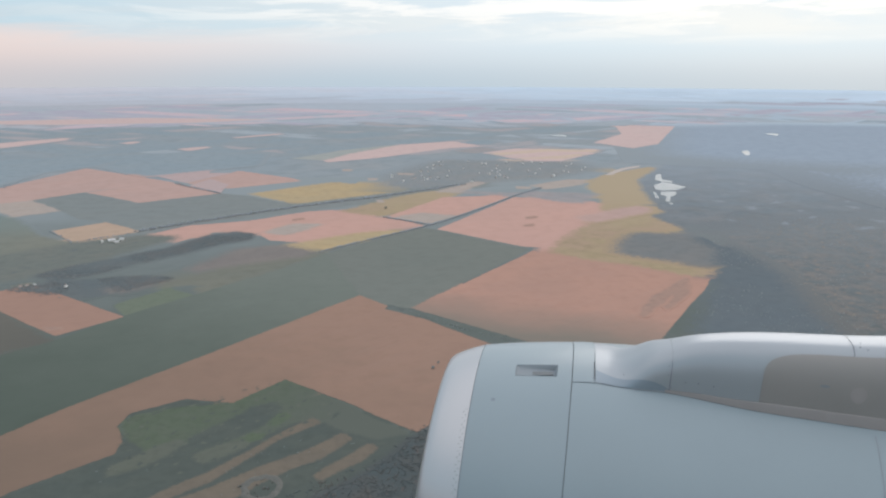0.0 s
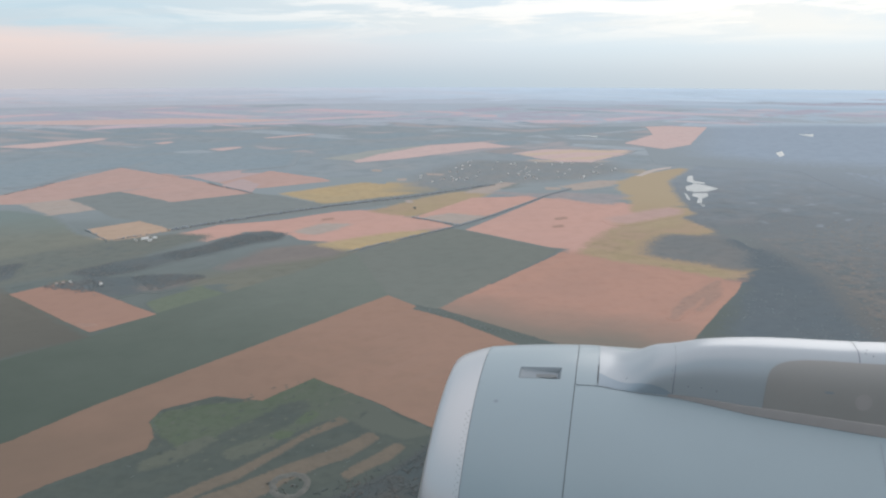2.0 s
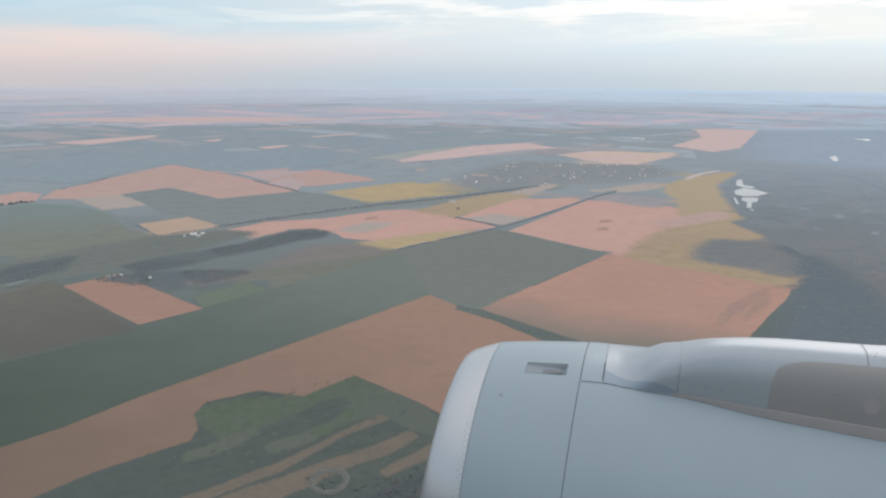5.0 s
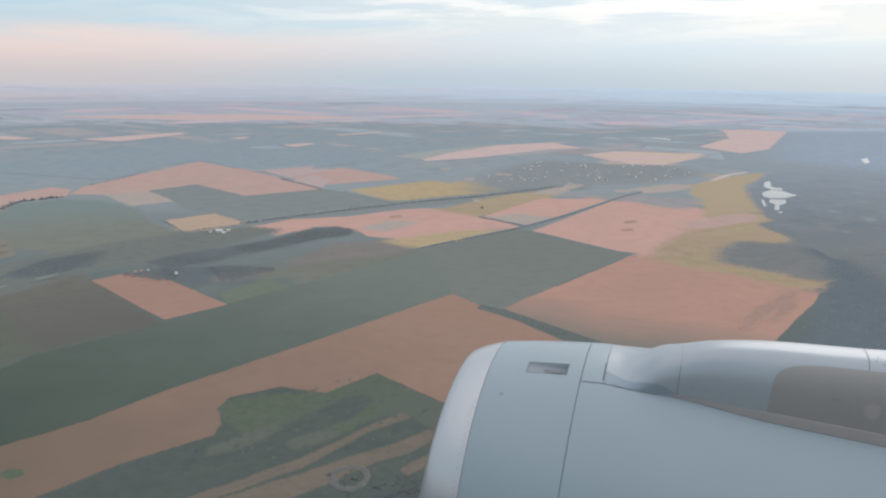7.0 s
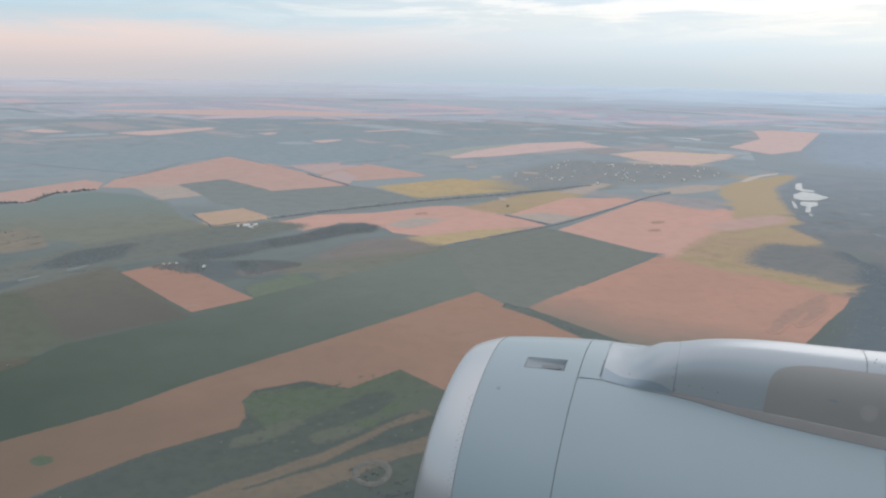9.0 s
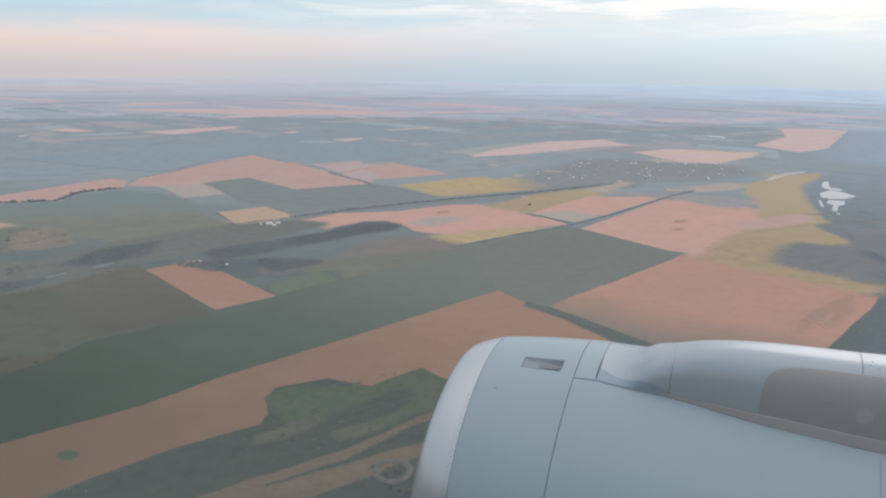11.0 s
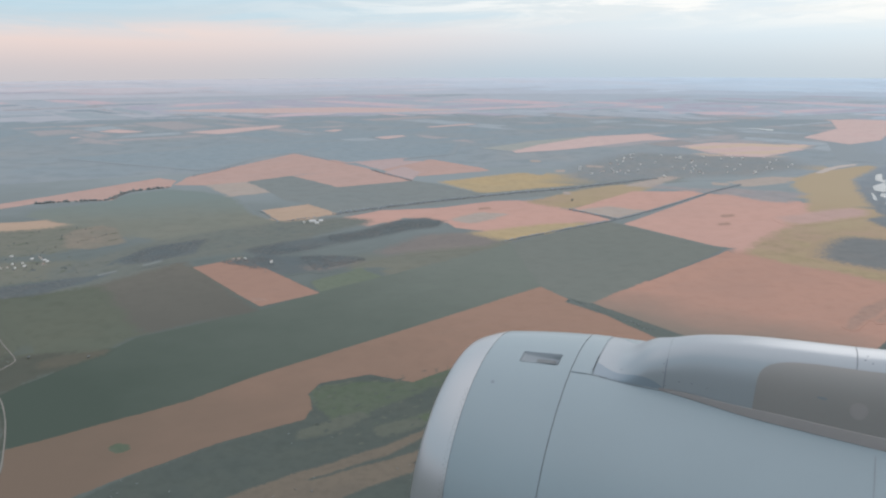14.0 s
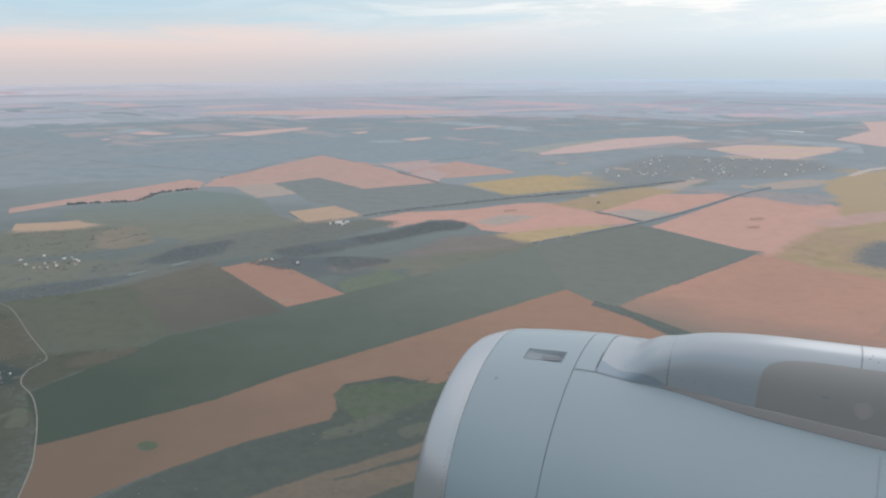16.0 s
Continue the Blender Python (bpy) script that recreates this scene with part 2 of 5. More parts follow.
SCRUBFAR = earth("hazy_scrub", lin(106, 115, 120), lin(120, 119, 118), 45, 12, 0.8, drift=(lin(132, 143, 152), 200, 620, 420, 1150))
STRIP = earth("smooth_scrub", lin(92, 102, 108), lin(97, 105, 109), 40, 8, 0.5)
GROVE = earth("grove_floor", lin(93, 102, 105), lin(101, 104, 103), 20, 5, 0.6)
VALLEY = earth("hazed_valley", lin(138, 151, 164), lin(134, 148, 161), 120, 20, 0.6)
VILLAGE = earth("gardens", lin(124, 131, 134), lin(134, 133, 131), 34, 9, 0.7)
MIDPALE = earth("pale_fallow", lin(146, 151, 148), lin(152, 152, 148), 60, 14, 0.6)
SAND = earth("sand", lin(178, 168, 162), lin(168, 160, 154), 20, 5, 0.5)
LIGHTGRASS = earth("fresh_grass", lin(102, 112, 99), lin(108, 115, 102), 20, 5, 0.6)
LIGHTGREEN = earth("thin_grass", lin(87, 98, 82), lin(83, 94, 82), 8, 2, 0.6)
DARKYARD = earth("dark_yard", lin(66, 76, 75), lin(76, 83, 81), 10, 3, 0.7)
SPOIL = earth("grey_spoil", lin(106, 107, 103), lin(88, 91, 89), 3, 0.8, 0.8)
# ground with haze painted in: paler and bluer towards the horizon
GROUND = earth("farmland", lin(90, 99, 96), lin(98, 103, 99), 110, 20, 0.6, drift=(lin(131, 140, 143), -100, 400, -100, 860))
FAR = earth("far_hazed_farmland", lin(160, 165, 173), lin(166, 167, 173), 260, 60, 0.6, drift=(lin(153, 169, 182), -800, 0, 1300, 0))
EDGENEAR = earth("hazed_plain", lin(171, 174, 182), lin(176, 175, 182), 400, 100, 0.5, drift=(lin(163, 178, 192), -1500, 0, 1600, 0))
EDGE = earth("horizon_hazed_farmland", lin(186, 186, 193), lin(189, 187, 193), 500, 120, 0.4, drift=(lin(180, 197, 212), -1500, 0, 1000, 0))
MIDGROUND = earth("hazed_farmland", lin(131, 142, 148), lin(141, 144, 145), 160, 30, 0.7)
TEAL = earth("damp_meadow", lin(105, 111, 107), lin(111, 113, 107), 30, 8, 0.7)
REED = earth("dry_reed", lin(132, 121, 112), lin(118, 113, 108), 8, 2, 0.7, island=0.05)
# the same reed with valley haze in its colour
REEDFAR = earth("hazed_reed", lin(132, 139, 145), lin(128, 137, 144), 30, 8, 0.6, island=0.03)
RUST = earth("rusty_scrub", lin(93, 87, 84), lin(84, 84, 83), 6, 2, 0.7, island=0.10)
PALEROAD = earth("gravel", lin(132, 130, 125), lin(122, 120, 116), 6, 1.5, 0.6)
# paler than plain water: part of the sky's reflection is in the base colour
WATER = plain("lake_water", lin(118, 125, 127), 0.12, 0.0, 0.0, 0.04, 0.05)
BUSH = earth("leafless_bush", lin(84, 93, 95), lin(104, 97, 91), 12, 2.0, 0.8, island=0.10)
# BUSHMID and FARWOOD: pale blue-grey haze painted into far bushes and trees
BUSHMID = earth("hazed_bush", lin(132, 141, 146), lin(137, 141, 142), 20, 3.0, 0.6, island=0.05)
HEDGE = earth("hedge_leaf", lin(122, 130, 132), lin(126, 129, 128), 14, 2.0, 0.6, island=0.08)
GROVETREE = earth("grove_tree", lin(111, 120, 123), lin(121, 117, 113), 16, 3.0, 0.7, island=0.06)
FARWOOD = earth("hazed_wood", lin(146, 154, 159), lin(148, 153, 156), 20, 3.0, 0.6, island=0.05)
WHITEWALL = plain("white_plaster", lin(214, 212, 206), 0.85)
GREYWALL = plain("grey_plaster", lin(176, 172, 166), 0.85)
REDROOF = plain("red_tile", lin(164, 150, 144), 0.8, spread=0.15)
GREYROOF = plain("pale_roof", lin(204, 205, 204), 0.6, spread=0.12)
DARKGLASS = plain("window_glass", lin(52, 58, 64), 0.15)
BARK = plain("bark", lin(86, 78, 70), 0.9, spread=0.2)
COWL = plain("cowl_paint", lin(137, 152, 159), 0.36, 0.0, 0.15, 0.07, 1.3)
LIP = plain("bare_aluminium", lin(184, 186, 189), 0.30, 0.6, 0.0, 0.04, 1.2)
PYLONSKIN = plain("pylon_metal", lin(158, 165, 171), 0.30, 0.36, 0.0, 0.05, 1.0)
DARKSEAM = plain("panel_gap", lin(92, 98, 103), 0.8)
FAINTSEAM = plain("closed_joint", lin(128, 136, 142), 0.6)
SLOT = plain("slot_shadow", lin(70, 76, 82), 0.8)
VENT = plain("vent_inside", lin(128, 137, 143), 0.55)
VENTDARK = plain("vent_slot", lin(112, 117, 120), 0.6)
SMUDGE = plain("faded_spot", lin(122, 133, 141), 0.5)
SEALANT = plain("warm_sealant", lin(152, 148, 147), 0.5, 0.1, 0.0, 0.08, 6.0)
WEDGE = plain("blue_grey_plate", lin(134, 147, 157), 0.35, 0.3, 0.0, 0.04)
PATCH = plain("grey_access_panel", lin(147, 145, 143), 0.45, 0.3, 0.0, 0.04)


# ---- building helpers ----
from mathutils.geometry import delaunay_2d_cdt


def mesh_of(bm, material, smooth_faces=False):
    me = bpy.data.meshes.new("mesh")
    for f in bm.faces:
        f.smooth = smooth_faces
    bm.to_mesh(me)
    bm.free()
    me.materials.append(material)
    return me


def thing(name, bm, material, label, category, kind="", group="", smooth_faces=False):
    return tagged(new(name, mesh_of(bm, material, smooth_faces)), label, category, group, kind)


def part(name, bm, material, parent, label="", smooth_faces=False):
    ob = new(name, mesh_of(bm, material, smooth_faces))
    ob.parent = parent
    return tagged(ob, label)


def sheet(corners, top, bottom, step, wander, ragged, rng):
    """A thin slab with the outline of the corners. Its sides stray a little, and its rim is ragged where the growth thins out."""
    line = []
    turn = 1 if sum(a[0] * b[1] - b[0] * a[1] for a, b in zip(corners, corners[1:] + corners[:1])) > 0 else -1
    for (x0, y0), (x1, y1) in zip(corners, corners[1:] + corners[:1]):
        far = max(1e-6, math.hypot(x1 - x0, y1 - y0))
        nx, ny = (y1 - y0) / far * turn, -(x1 - x0) / far * turn
        count = max(1, round(far / step))
        for i in range(count):
            s = i / count
            x, y = x0 + (x1 - x0) * s, y0 + (y1 - y0) * s
            w = noise.noise_vector((x * 0.06, y * 0.06, 3.0)) * wander + noise.noise_vector((x * 0.3, y * 0.3, 9.0)) * wander * 0.4
            k = rng.triangular(-1, 1) * ragged * min(1.0, 4 * s, 4 * (1 - s) + 0.1)
            line.append((x + w.x + nx * k, y + w.y + ny * k))
    flat, _, faces, _, _, _ = delaunay_2d_cdt([Vector(p) for p in line], [], [list(range(len(line)))], 1, 1e-4)
    bm = bmesh.new()
    up = [bm.verts.new((v.x, v.y, top)) for v in flat]
    for f in faces:
        face = bm.faces.new([up[k] for k in f])
        if (up[f[1]].co - up[f[0]].co).cross(up[f[2]].co - up[f[0]].co).z < 0:
            face.normal_flip()
    rim = [e for e in bm.edges if len(e.link_faces) == 1]
    down = {v: bm.verts.new((v.co.x, v.co.y, bottom)) for e in rim for v in e.verts}
    for e in rim:
        a, b = e.link_loops[0].vert, e.link_loops[0].link_loop_next.vert
        bm.faces.new((b, a, down[a], down[b]))
    return bm


def soft_sheet(corners, top, step, wander, soft):
    """A thin cover of crop or scrub whose rim, a few steps wide, thins out into the ground beside it."""
    line, outward = [], []
    turn = 1 if sum(a[0] * b[1] - b[0] * a[1] for a, b in zip(corners, corners[1:] + corners[:1])) > 0 else -1
    for (x0, y0), (x1, y1) in zip(corners, corners[1:] + corners[:1]):
        far = max(1e-6, math.hypot(x1 - x0, y1 - y0))
        nx, ny = (y1 - y0) / far * turn, -(x1 - x0) / far * turn
        count = max(1, round(far / step))
        for i in range(count):
            s = i / count
            x, y = x0 + (x1 - x0) * s, y0 + (y1 - y0) * s
            w = noise.noise_vector((x * 0.06, y * 0.06, 3.0)) * wander + noise.noise_vector((x * 0.3, y * 0.3, 9.0)) * wander * 0.4
            line.append((x + w.x + nx * soft * 0.5, y + w.y + ny * soft * 0.5))
            outward.append((nx, ny))
    rim, away = np.array(line), np.array(outward)
    inner = rim - away * soft * 1.05
    side = np.roll(rim, -1, axis=0) - rim
    length2 = np.maximum(1e-9, (side ** 2).sum(axis=1))
    ends = np.roll(rim, -1, axis=0)
    keep = []
    for k, p in enumerate(inner):
        away_x, away_y = p[0] - rim[:, 0], p[1] - rim[:, 1]
        s = np.clip((away_x * side[:, 0] + away_y * side[:, 1]) / length2, 0, 1)
        near = np.min((away_x - side[:, 0] * s) ** 2 + (away_y - side[:, 1] * s) ** 2)
        if near > (0.9 * soft) ** 2:
            crossed = (rim[:, 1] > p[1]) != (ends[:, 1] > p[1])
            if np.count_nonzero(rim[crossed, 0] + side[crossed, 0] * (p[1] - rim[crossed, 1]) / side[crossed, 1] > p[0]) % 2:
                keep.append(k)
    points = [Vector(p) for p in line] + [Vector(inner[k]) for k in keep]
    flat, _, faces, origin, _, _ = delaunay_2d_cdt(points, [], [list(range(len(line)))], 1, 1e-4)
    me = bpy.data.meshes.new("mesh")
    loops = []
    for f in faces:
        a, b2, c = flat[f[0]], flat[f[1]], flat[f[2]]
        loops.append(list(f) if (b2 - a).cross(c - a) > 0 else list(reversed(f)))
    # a low skirt closes the rim against the ground
    sides = {}
    for f in loops:
        for a, b2 in zip(f, f[1:] + f[:1]):
            sides[(a, b2)] = True
    open_sides = [(a, b2) for a, b2 in sides if (b2, a) not in sides]
    foot = {v: len(flat) + k for k, v in enumerate(sorted({v for e in open_sides for v in e}))}
    loops += [[b2, a, foot[a], foot[b2]] for a, b2 in open_sides]
    me.from_pydata([(v.x, v.y, top) for v in flat] + [(flat[v].x, flat[v].y, -0.1) for v in foot], [], loops)
    bare, beside = me.attributes.new("bare", "FLOAT", "POINT"), me.attributes.new("beside", "FLOAT_COLOR", "POINT")
    below = [cover_at(x, y) for x, y in line]
    for v, came in enumerate(origin):
        first = min(came) if came else 0
        on_rim = bool(came) and first < len(line)
        bare.data[v].value = (0.35 if not keep else 1.0) if on_rim else 0.0
        beside.data[v].color = (*below[first if first < len(line) else keep[first - len(line)]], 1)
    for v, k in foot.items():
        bare.data[k].value, beside.data[k].color = bare.data[v].value, beside.data[v].color
    return me


def cover_at(x, y):
    """The colour of the topmost ground cover laid so far at a place."""
    for top, corners, x0, x1, y0, y1, cover in reversed(plots):
        if cover and x0 <= x <= x1 and y0 <= y <= y1 and inside(x, y, corners):
            return mean_colour(cover, x, y)
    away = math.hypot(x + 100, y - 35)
    return mean_colour("farmland" if away < 930 else "hazed_farmland" if away < 1900 else "far_hazed_farmland" if away < 3100 else "hazed_plain" if away < 3650 else "horizon_hazed_farmland", x, y)


plots = []
# over how many metres the rim of a plot thins out
SOFT = {"yard": 5.0, "woodland_floor": 7.0, "valley_slope": 60.0, "valley_floor": 60.0, "dark_slope": 22.0, "faded_field": 14.0, "brown_field": 15.0, "fallow_strip": 6.0,
        "wood_ground": 7.0, "village_ground": 22.0, "hamlet_ground": 16.0, "grass": 3.0, "meadow": 8.0, "reed_glint_patch": 9.0, "olive_field": 6.0, "brown_olive_field": 9.0,
        "pale_field": 4.0, "distant_strip": 7.0, "scrub_ground": 4.0, "farmyard": 12.0, "stream_meadow": 12.0, "ploughed_streak": 3.0, "dirt_track": 2.0,
        "fallow_field": 7.0, "garden_plot": 2.5, "dark_grove": 1.6, "dark_green_field": 2.0, "grass_strip": 2.5}
# lakes and sand bars keep a bank
BANKED = {"lake": 0.3, "sand_bar": 0.5}


def plot(name, label, category, material, corners, wander=None, lift=0.0):
    mean_y = sum(y for _, y in corners) / len(corners)
    area = abs(sum(a[0] * b[1] - b[0] * a[1] for a, b in zip(corners, corners[1:] + corners[:1]))) / 2
    if mean_y > 1000 and not lift:
        lift = 0.12
    top = lift + 0.02 + 0.0012 * (len(plots) + 1)
    if name in BANKED:
        ragged = BANKED[name]
        made = thing(name, sheet(corners, top, -0.5, 0.55, ragged * 0.8, ragged, random.Random(len(plots))), material, label, category, "structure")
    else:
        soft = min(SOFT.get(name, 1.1) * max(1.0, mean_y / 450), 0.24 * math.sqrt(area))
        me = soft_sheet(corners, top, max(1.0, mean_y / 350, soft * 0.6), min(soft * 0.5, 3.0) if wander is None else wander, soft)
        me.materials.append(material)
        made = tagged(new(name, me), label, category, "", "structure")
    plots.append((top, corners, min(p[0] for p in corners), max(p[0] for p in corners), min(p[1] for p in corners), max(p[1] for p in corners), material.name if material.name in RECIPE else ""))
    return made


def inside(x, y, corners):
    hit = False
    for (x0, y0), (x1, y1) in zip(corners, corners[1:] + corners[:1]):
        if (y0 > y) != (y1 > y) and x < (x1 - x0) * (y - y0) / (y1 - y0) + x0:
            hit = not hit
    return hit


def ground_at(x, y):
    """The height of the highest plot at a place."""
    for top, corners, x0, x1, y0, y1, _ in reversed(plots):
        if x0 <= x <= x1 and y0 <= y <= y1 and inside(x, y, corners):
            return top
    return 0.0


# ---- ground ----
MIDDLE = Vector((-100, 35, 0))


def rise(x, y):
    """The far ground is tilted up so that its edge fits the horizon in the camera's view."""
    return 26 * max(0.0, (math.hypot(x - MIDDLE.x, y - MIDDLE.y) - 3100) / 1750)


def ring(inner, outer_edge, z, steps=1):
    """A round sheet of land between two distances from the middle of the place."""
    bm = bmesh.new()
    turns = 128
    rows = []
    for k in range(steps + 1):
        r = inner + (outer_edge - inner) * k / steps
        spots = [(MIDDLE.x + r * math.cos(2 * math.pi * i / turns), MIDDLE.y + r * math.sin(2 * math.pi * i / turns)) for i in range(turns)]
        rows.append([bm.verts.new((x, y, z + rise(x, y))) for x, y in spots])
    for p, q in zip(rows, rows[1:]):
        for i in range(turns):
            j = (i + 1) % turns
            bm.faces.new((p[i], q[i], q[j], p[j]))
    if inner < 1:
        bm.faces.new(list(reversed(rows[0])))
    bmesh.ops.recalc_face_normals(bm, faces=bm.faces[:])
    if bm.faces[0].normal.z < 0:
        bmesh.ops.reverse_faces(bm, faces=bm.faces[:])
    return bm


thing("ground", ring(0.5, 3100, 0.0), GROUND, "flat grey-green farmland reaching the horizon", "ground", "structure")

# ---- distant country: long low fields, haze painted paler the farther off, too many to count ----
def strips(count, near, far, colours, name, label, seed, level):
    rng = random.Random(seed)
    groups = {}
    for n in range(count):
        y = near * (far / near) ** rng.random()
        x = rng.uniform(-0.75, 0.75) * y - 100
        along = Vector((math.cos(radians(ALONG)), math.sin(radians(ALONG)))) if rng.random() < 0.5 else Vector((0.74, -0.67))
        across = Vector((-along.y, along.x))
        a, b = rng.uniform(0.04, 0.13) * y, rng.uniform(0.012, 0.036) * y
        k = rng.choices(range(len(colours)), [w for _, w in colours])[0]
        reaches = [(Vector((x, y)) + along * a * 1.4 * s + across * b * t - MIDDLE.xy).length for s in (-1, 1) for t in (-1, 1)]
        if min(reaches) < 3150 < max(reaches) or max(reaches) > 4700:
            continue
        if k not in groups:
            groups[k] = bmesh.new()
            groups[k].verts.layers.float.new("bare")
            groups[k].verts.layers.float_color.new("beside")
        bm = groups[k]
        bare, beside = bm.verts.layers.float["bare"], bm.verts.layers.float_color["beside"]
        z = level + n * 0.0006
        skew = rng.uniform(-0.4, 0.4)
        rings = []
        for reach, thin in ((1.0, 1.0), (0.62, 0.0)):
            ring_of = []
            for s, t in ((-1, -1), (1, -1), (1, 1), (-1, 1)):
                p = Vector((x, y)) + along * a * reach * (s + skew * t) + across * b * reach * t
                v = bm.verts.new((p.x, p.y, z + rise(p.x, p.y)))
                v[bare], v[beside] = thin, (*cover_at(p.x, p.y), 1.0)
                ring_of.append(v)
            rings.append(ring_of)
        bm.faces.new(rings[1])
        for i in range(4):
            j = (i + 1) % 4
            bm.faces.new((rings[0][i], rings[0][j], rings[1][j], rings[1][i]))
    for k, bm in groups.items():
        thing(name, bm, colours[k][0], label, "fields", "stuff")


# field colours mixed with haze, fainter towards the horizon
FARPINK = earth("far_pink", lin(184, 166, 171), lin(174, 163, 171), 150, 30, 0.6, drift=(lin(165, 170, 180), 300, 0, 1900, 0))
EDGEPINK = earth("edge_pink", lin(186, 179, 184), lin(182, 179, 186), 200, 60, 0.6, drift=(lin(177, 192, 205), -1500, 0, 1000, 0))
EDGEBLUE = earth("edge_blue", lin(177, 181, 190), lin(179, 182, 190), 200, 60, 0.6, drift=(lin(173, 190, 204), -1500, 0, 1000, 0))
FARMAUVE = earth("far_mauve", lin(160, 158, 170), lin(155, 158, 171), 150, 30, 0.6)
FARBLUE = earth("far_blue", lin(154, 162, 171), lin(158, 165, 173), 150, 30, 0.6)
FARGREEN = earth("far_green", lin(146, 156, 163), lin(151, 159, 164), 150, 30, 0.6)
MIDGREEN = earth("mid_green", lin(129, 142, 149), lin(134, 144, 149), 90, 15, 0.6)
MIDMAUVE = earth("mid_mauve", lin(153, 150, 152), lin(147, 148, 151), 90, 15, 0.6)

# rings of ground, each with more painted haze than the one before
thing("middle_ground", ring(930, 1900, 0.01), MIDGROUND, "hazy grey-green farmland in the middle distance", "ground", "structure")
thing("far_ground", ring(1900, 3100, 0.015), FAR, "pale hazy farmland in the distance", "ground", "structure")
thing("hazed_plain", ring(3100, 3650, 0.015, 10), EDGENEAR, "pale hazy farmland before the horizon", "ground", "structure")
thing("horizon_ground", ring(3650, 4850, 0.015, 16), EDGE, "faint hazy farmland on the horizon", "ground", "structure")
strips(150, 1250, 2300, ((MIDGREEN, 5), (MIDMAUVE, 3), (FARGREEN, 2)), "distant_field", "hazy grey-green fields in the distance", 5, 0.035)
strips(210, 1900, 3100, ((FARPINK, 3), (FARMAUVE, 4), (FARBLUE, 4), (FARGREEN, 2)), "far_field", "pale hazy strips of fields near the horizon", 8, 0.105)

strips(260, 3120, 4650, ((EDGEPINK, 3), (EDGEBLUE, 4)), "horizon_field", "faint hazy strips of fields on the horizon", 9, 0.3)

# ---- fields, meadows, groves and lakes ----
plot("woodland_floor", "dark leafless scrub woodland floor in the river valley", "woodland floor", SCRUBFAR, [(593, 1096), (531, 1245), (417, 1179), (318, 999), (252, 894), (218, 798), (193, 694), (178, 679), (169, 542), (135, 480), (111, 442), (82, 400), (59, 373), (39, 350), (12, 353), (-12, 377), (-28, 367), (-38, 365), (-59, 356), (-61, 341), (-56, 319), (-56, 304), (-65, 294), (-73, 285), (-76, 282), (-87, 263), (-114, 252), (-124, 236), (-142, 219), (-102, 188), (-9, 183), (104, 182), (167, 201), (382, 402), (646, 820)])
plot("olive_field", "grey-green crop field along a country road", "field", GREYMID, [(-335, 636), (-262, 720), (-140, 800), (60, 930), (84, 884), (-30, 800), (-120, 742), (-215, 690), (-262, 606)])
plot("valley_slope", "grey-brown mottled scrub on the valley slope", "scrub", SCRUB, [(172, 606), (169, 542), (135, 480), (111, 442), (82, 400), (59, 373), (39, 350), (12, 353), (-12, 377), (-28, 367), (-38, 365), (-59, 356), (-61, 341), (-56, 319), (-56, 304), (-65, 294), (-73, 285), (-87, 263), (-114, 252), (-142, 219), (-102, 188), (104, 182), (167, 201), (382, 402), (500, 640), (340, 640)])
plot("dark_slope", "smooth dark grey wooded slope", "woodland floor", STRIP, [(189, 614), (187, 539), (179, 473), (145, 372), (138, 331), (94, 336), (73, 372), (99, 420), (128, 467), (158, 526)])
plot("woodland_floor", "dark leafless scrub woodland floor in the river valley", "woodland floor", SCRUBDARK, [(-40, 350), (-58, 346), (-60, 336), (-56, 319), (-56, 304), (-65, 294), (-73, 285), (-92, 306), (-102, 270), (-120, 256), (-140, 235), (-165, 200), (-102, 180), (104, 182), (167, 240), (110, 300), (60, 340), (20, 348)])
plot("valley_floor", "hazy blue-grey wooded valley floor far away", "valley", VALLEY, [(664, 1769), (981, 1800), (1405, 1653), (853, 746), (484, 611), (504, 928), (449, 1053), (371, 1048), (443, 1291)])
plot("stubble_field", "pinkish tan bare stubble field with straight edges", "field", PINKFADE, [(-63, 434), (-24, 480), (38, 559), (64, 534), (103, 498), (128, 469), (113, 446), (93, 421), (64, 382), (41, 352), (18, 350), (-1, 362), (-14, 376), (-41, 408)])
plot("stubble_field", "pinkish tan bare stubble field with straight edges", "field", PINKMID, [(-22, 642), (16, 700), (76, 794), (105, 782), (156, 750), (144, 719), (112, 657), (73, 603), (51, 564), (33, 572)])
plot("meadow", "dry yellow-green meadow beside stubble fields", "meadow", YELLOW, [(51, 564), (73, 603), (112, 657), (144, 719), (161, 774), (172, 855), (202, 921), (237, 966), (329, 1036), (308, 990), (251, 904), (223, 817), (204, 744), (193, 694), (176, 679), (179, 621), (173, 606), (132, 614), (110, 584), (92, 543), (119, 520), (144, 494), (128, 469), (103, 498), (64, 532), (42, 558)])
plot("brown_field", "bare grey-brown ploughed soil field", "field", BLUESOIL, [(92, 543), (110, 584), (131, 612), (172, 604), (169, 542), (145, 496), (119, 520)])
plot("grass_strip", "narrow fresh green grass strip between fields", "grass", LIGHTGRASS, [(-223, 458), (-200, 489), (-182, 471), (-209, 437), (-214, 438)])
plot("fallow_strip", "pale olive fallow strip beside a crop field", "field", PALEOLIVE, [(-221, 483), (-189, 525), (-157, 544), (-126, 557), (-110, 567), (-133, 532), (-167, 492), (-182, 471), (-189, 494)])
plot("stubble_field", "straw-coloured pale stubble field", "field", STRAW, [(-329, 670), (-296, 703), (-258, 659), (-298, 624)])
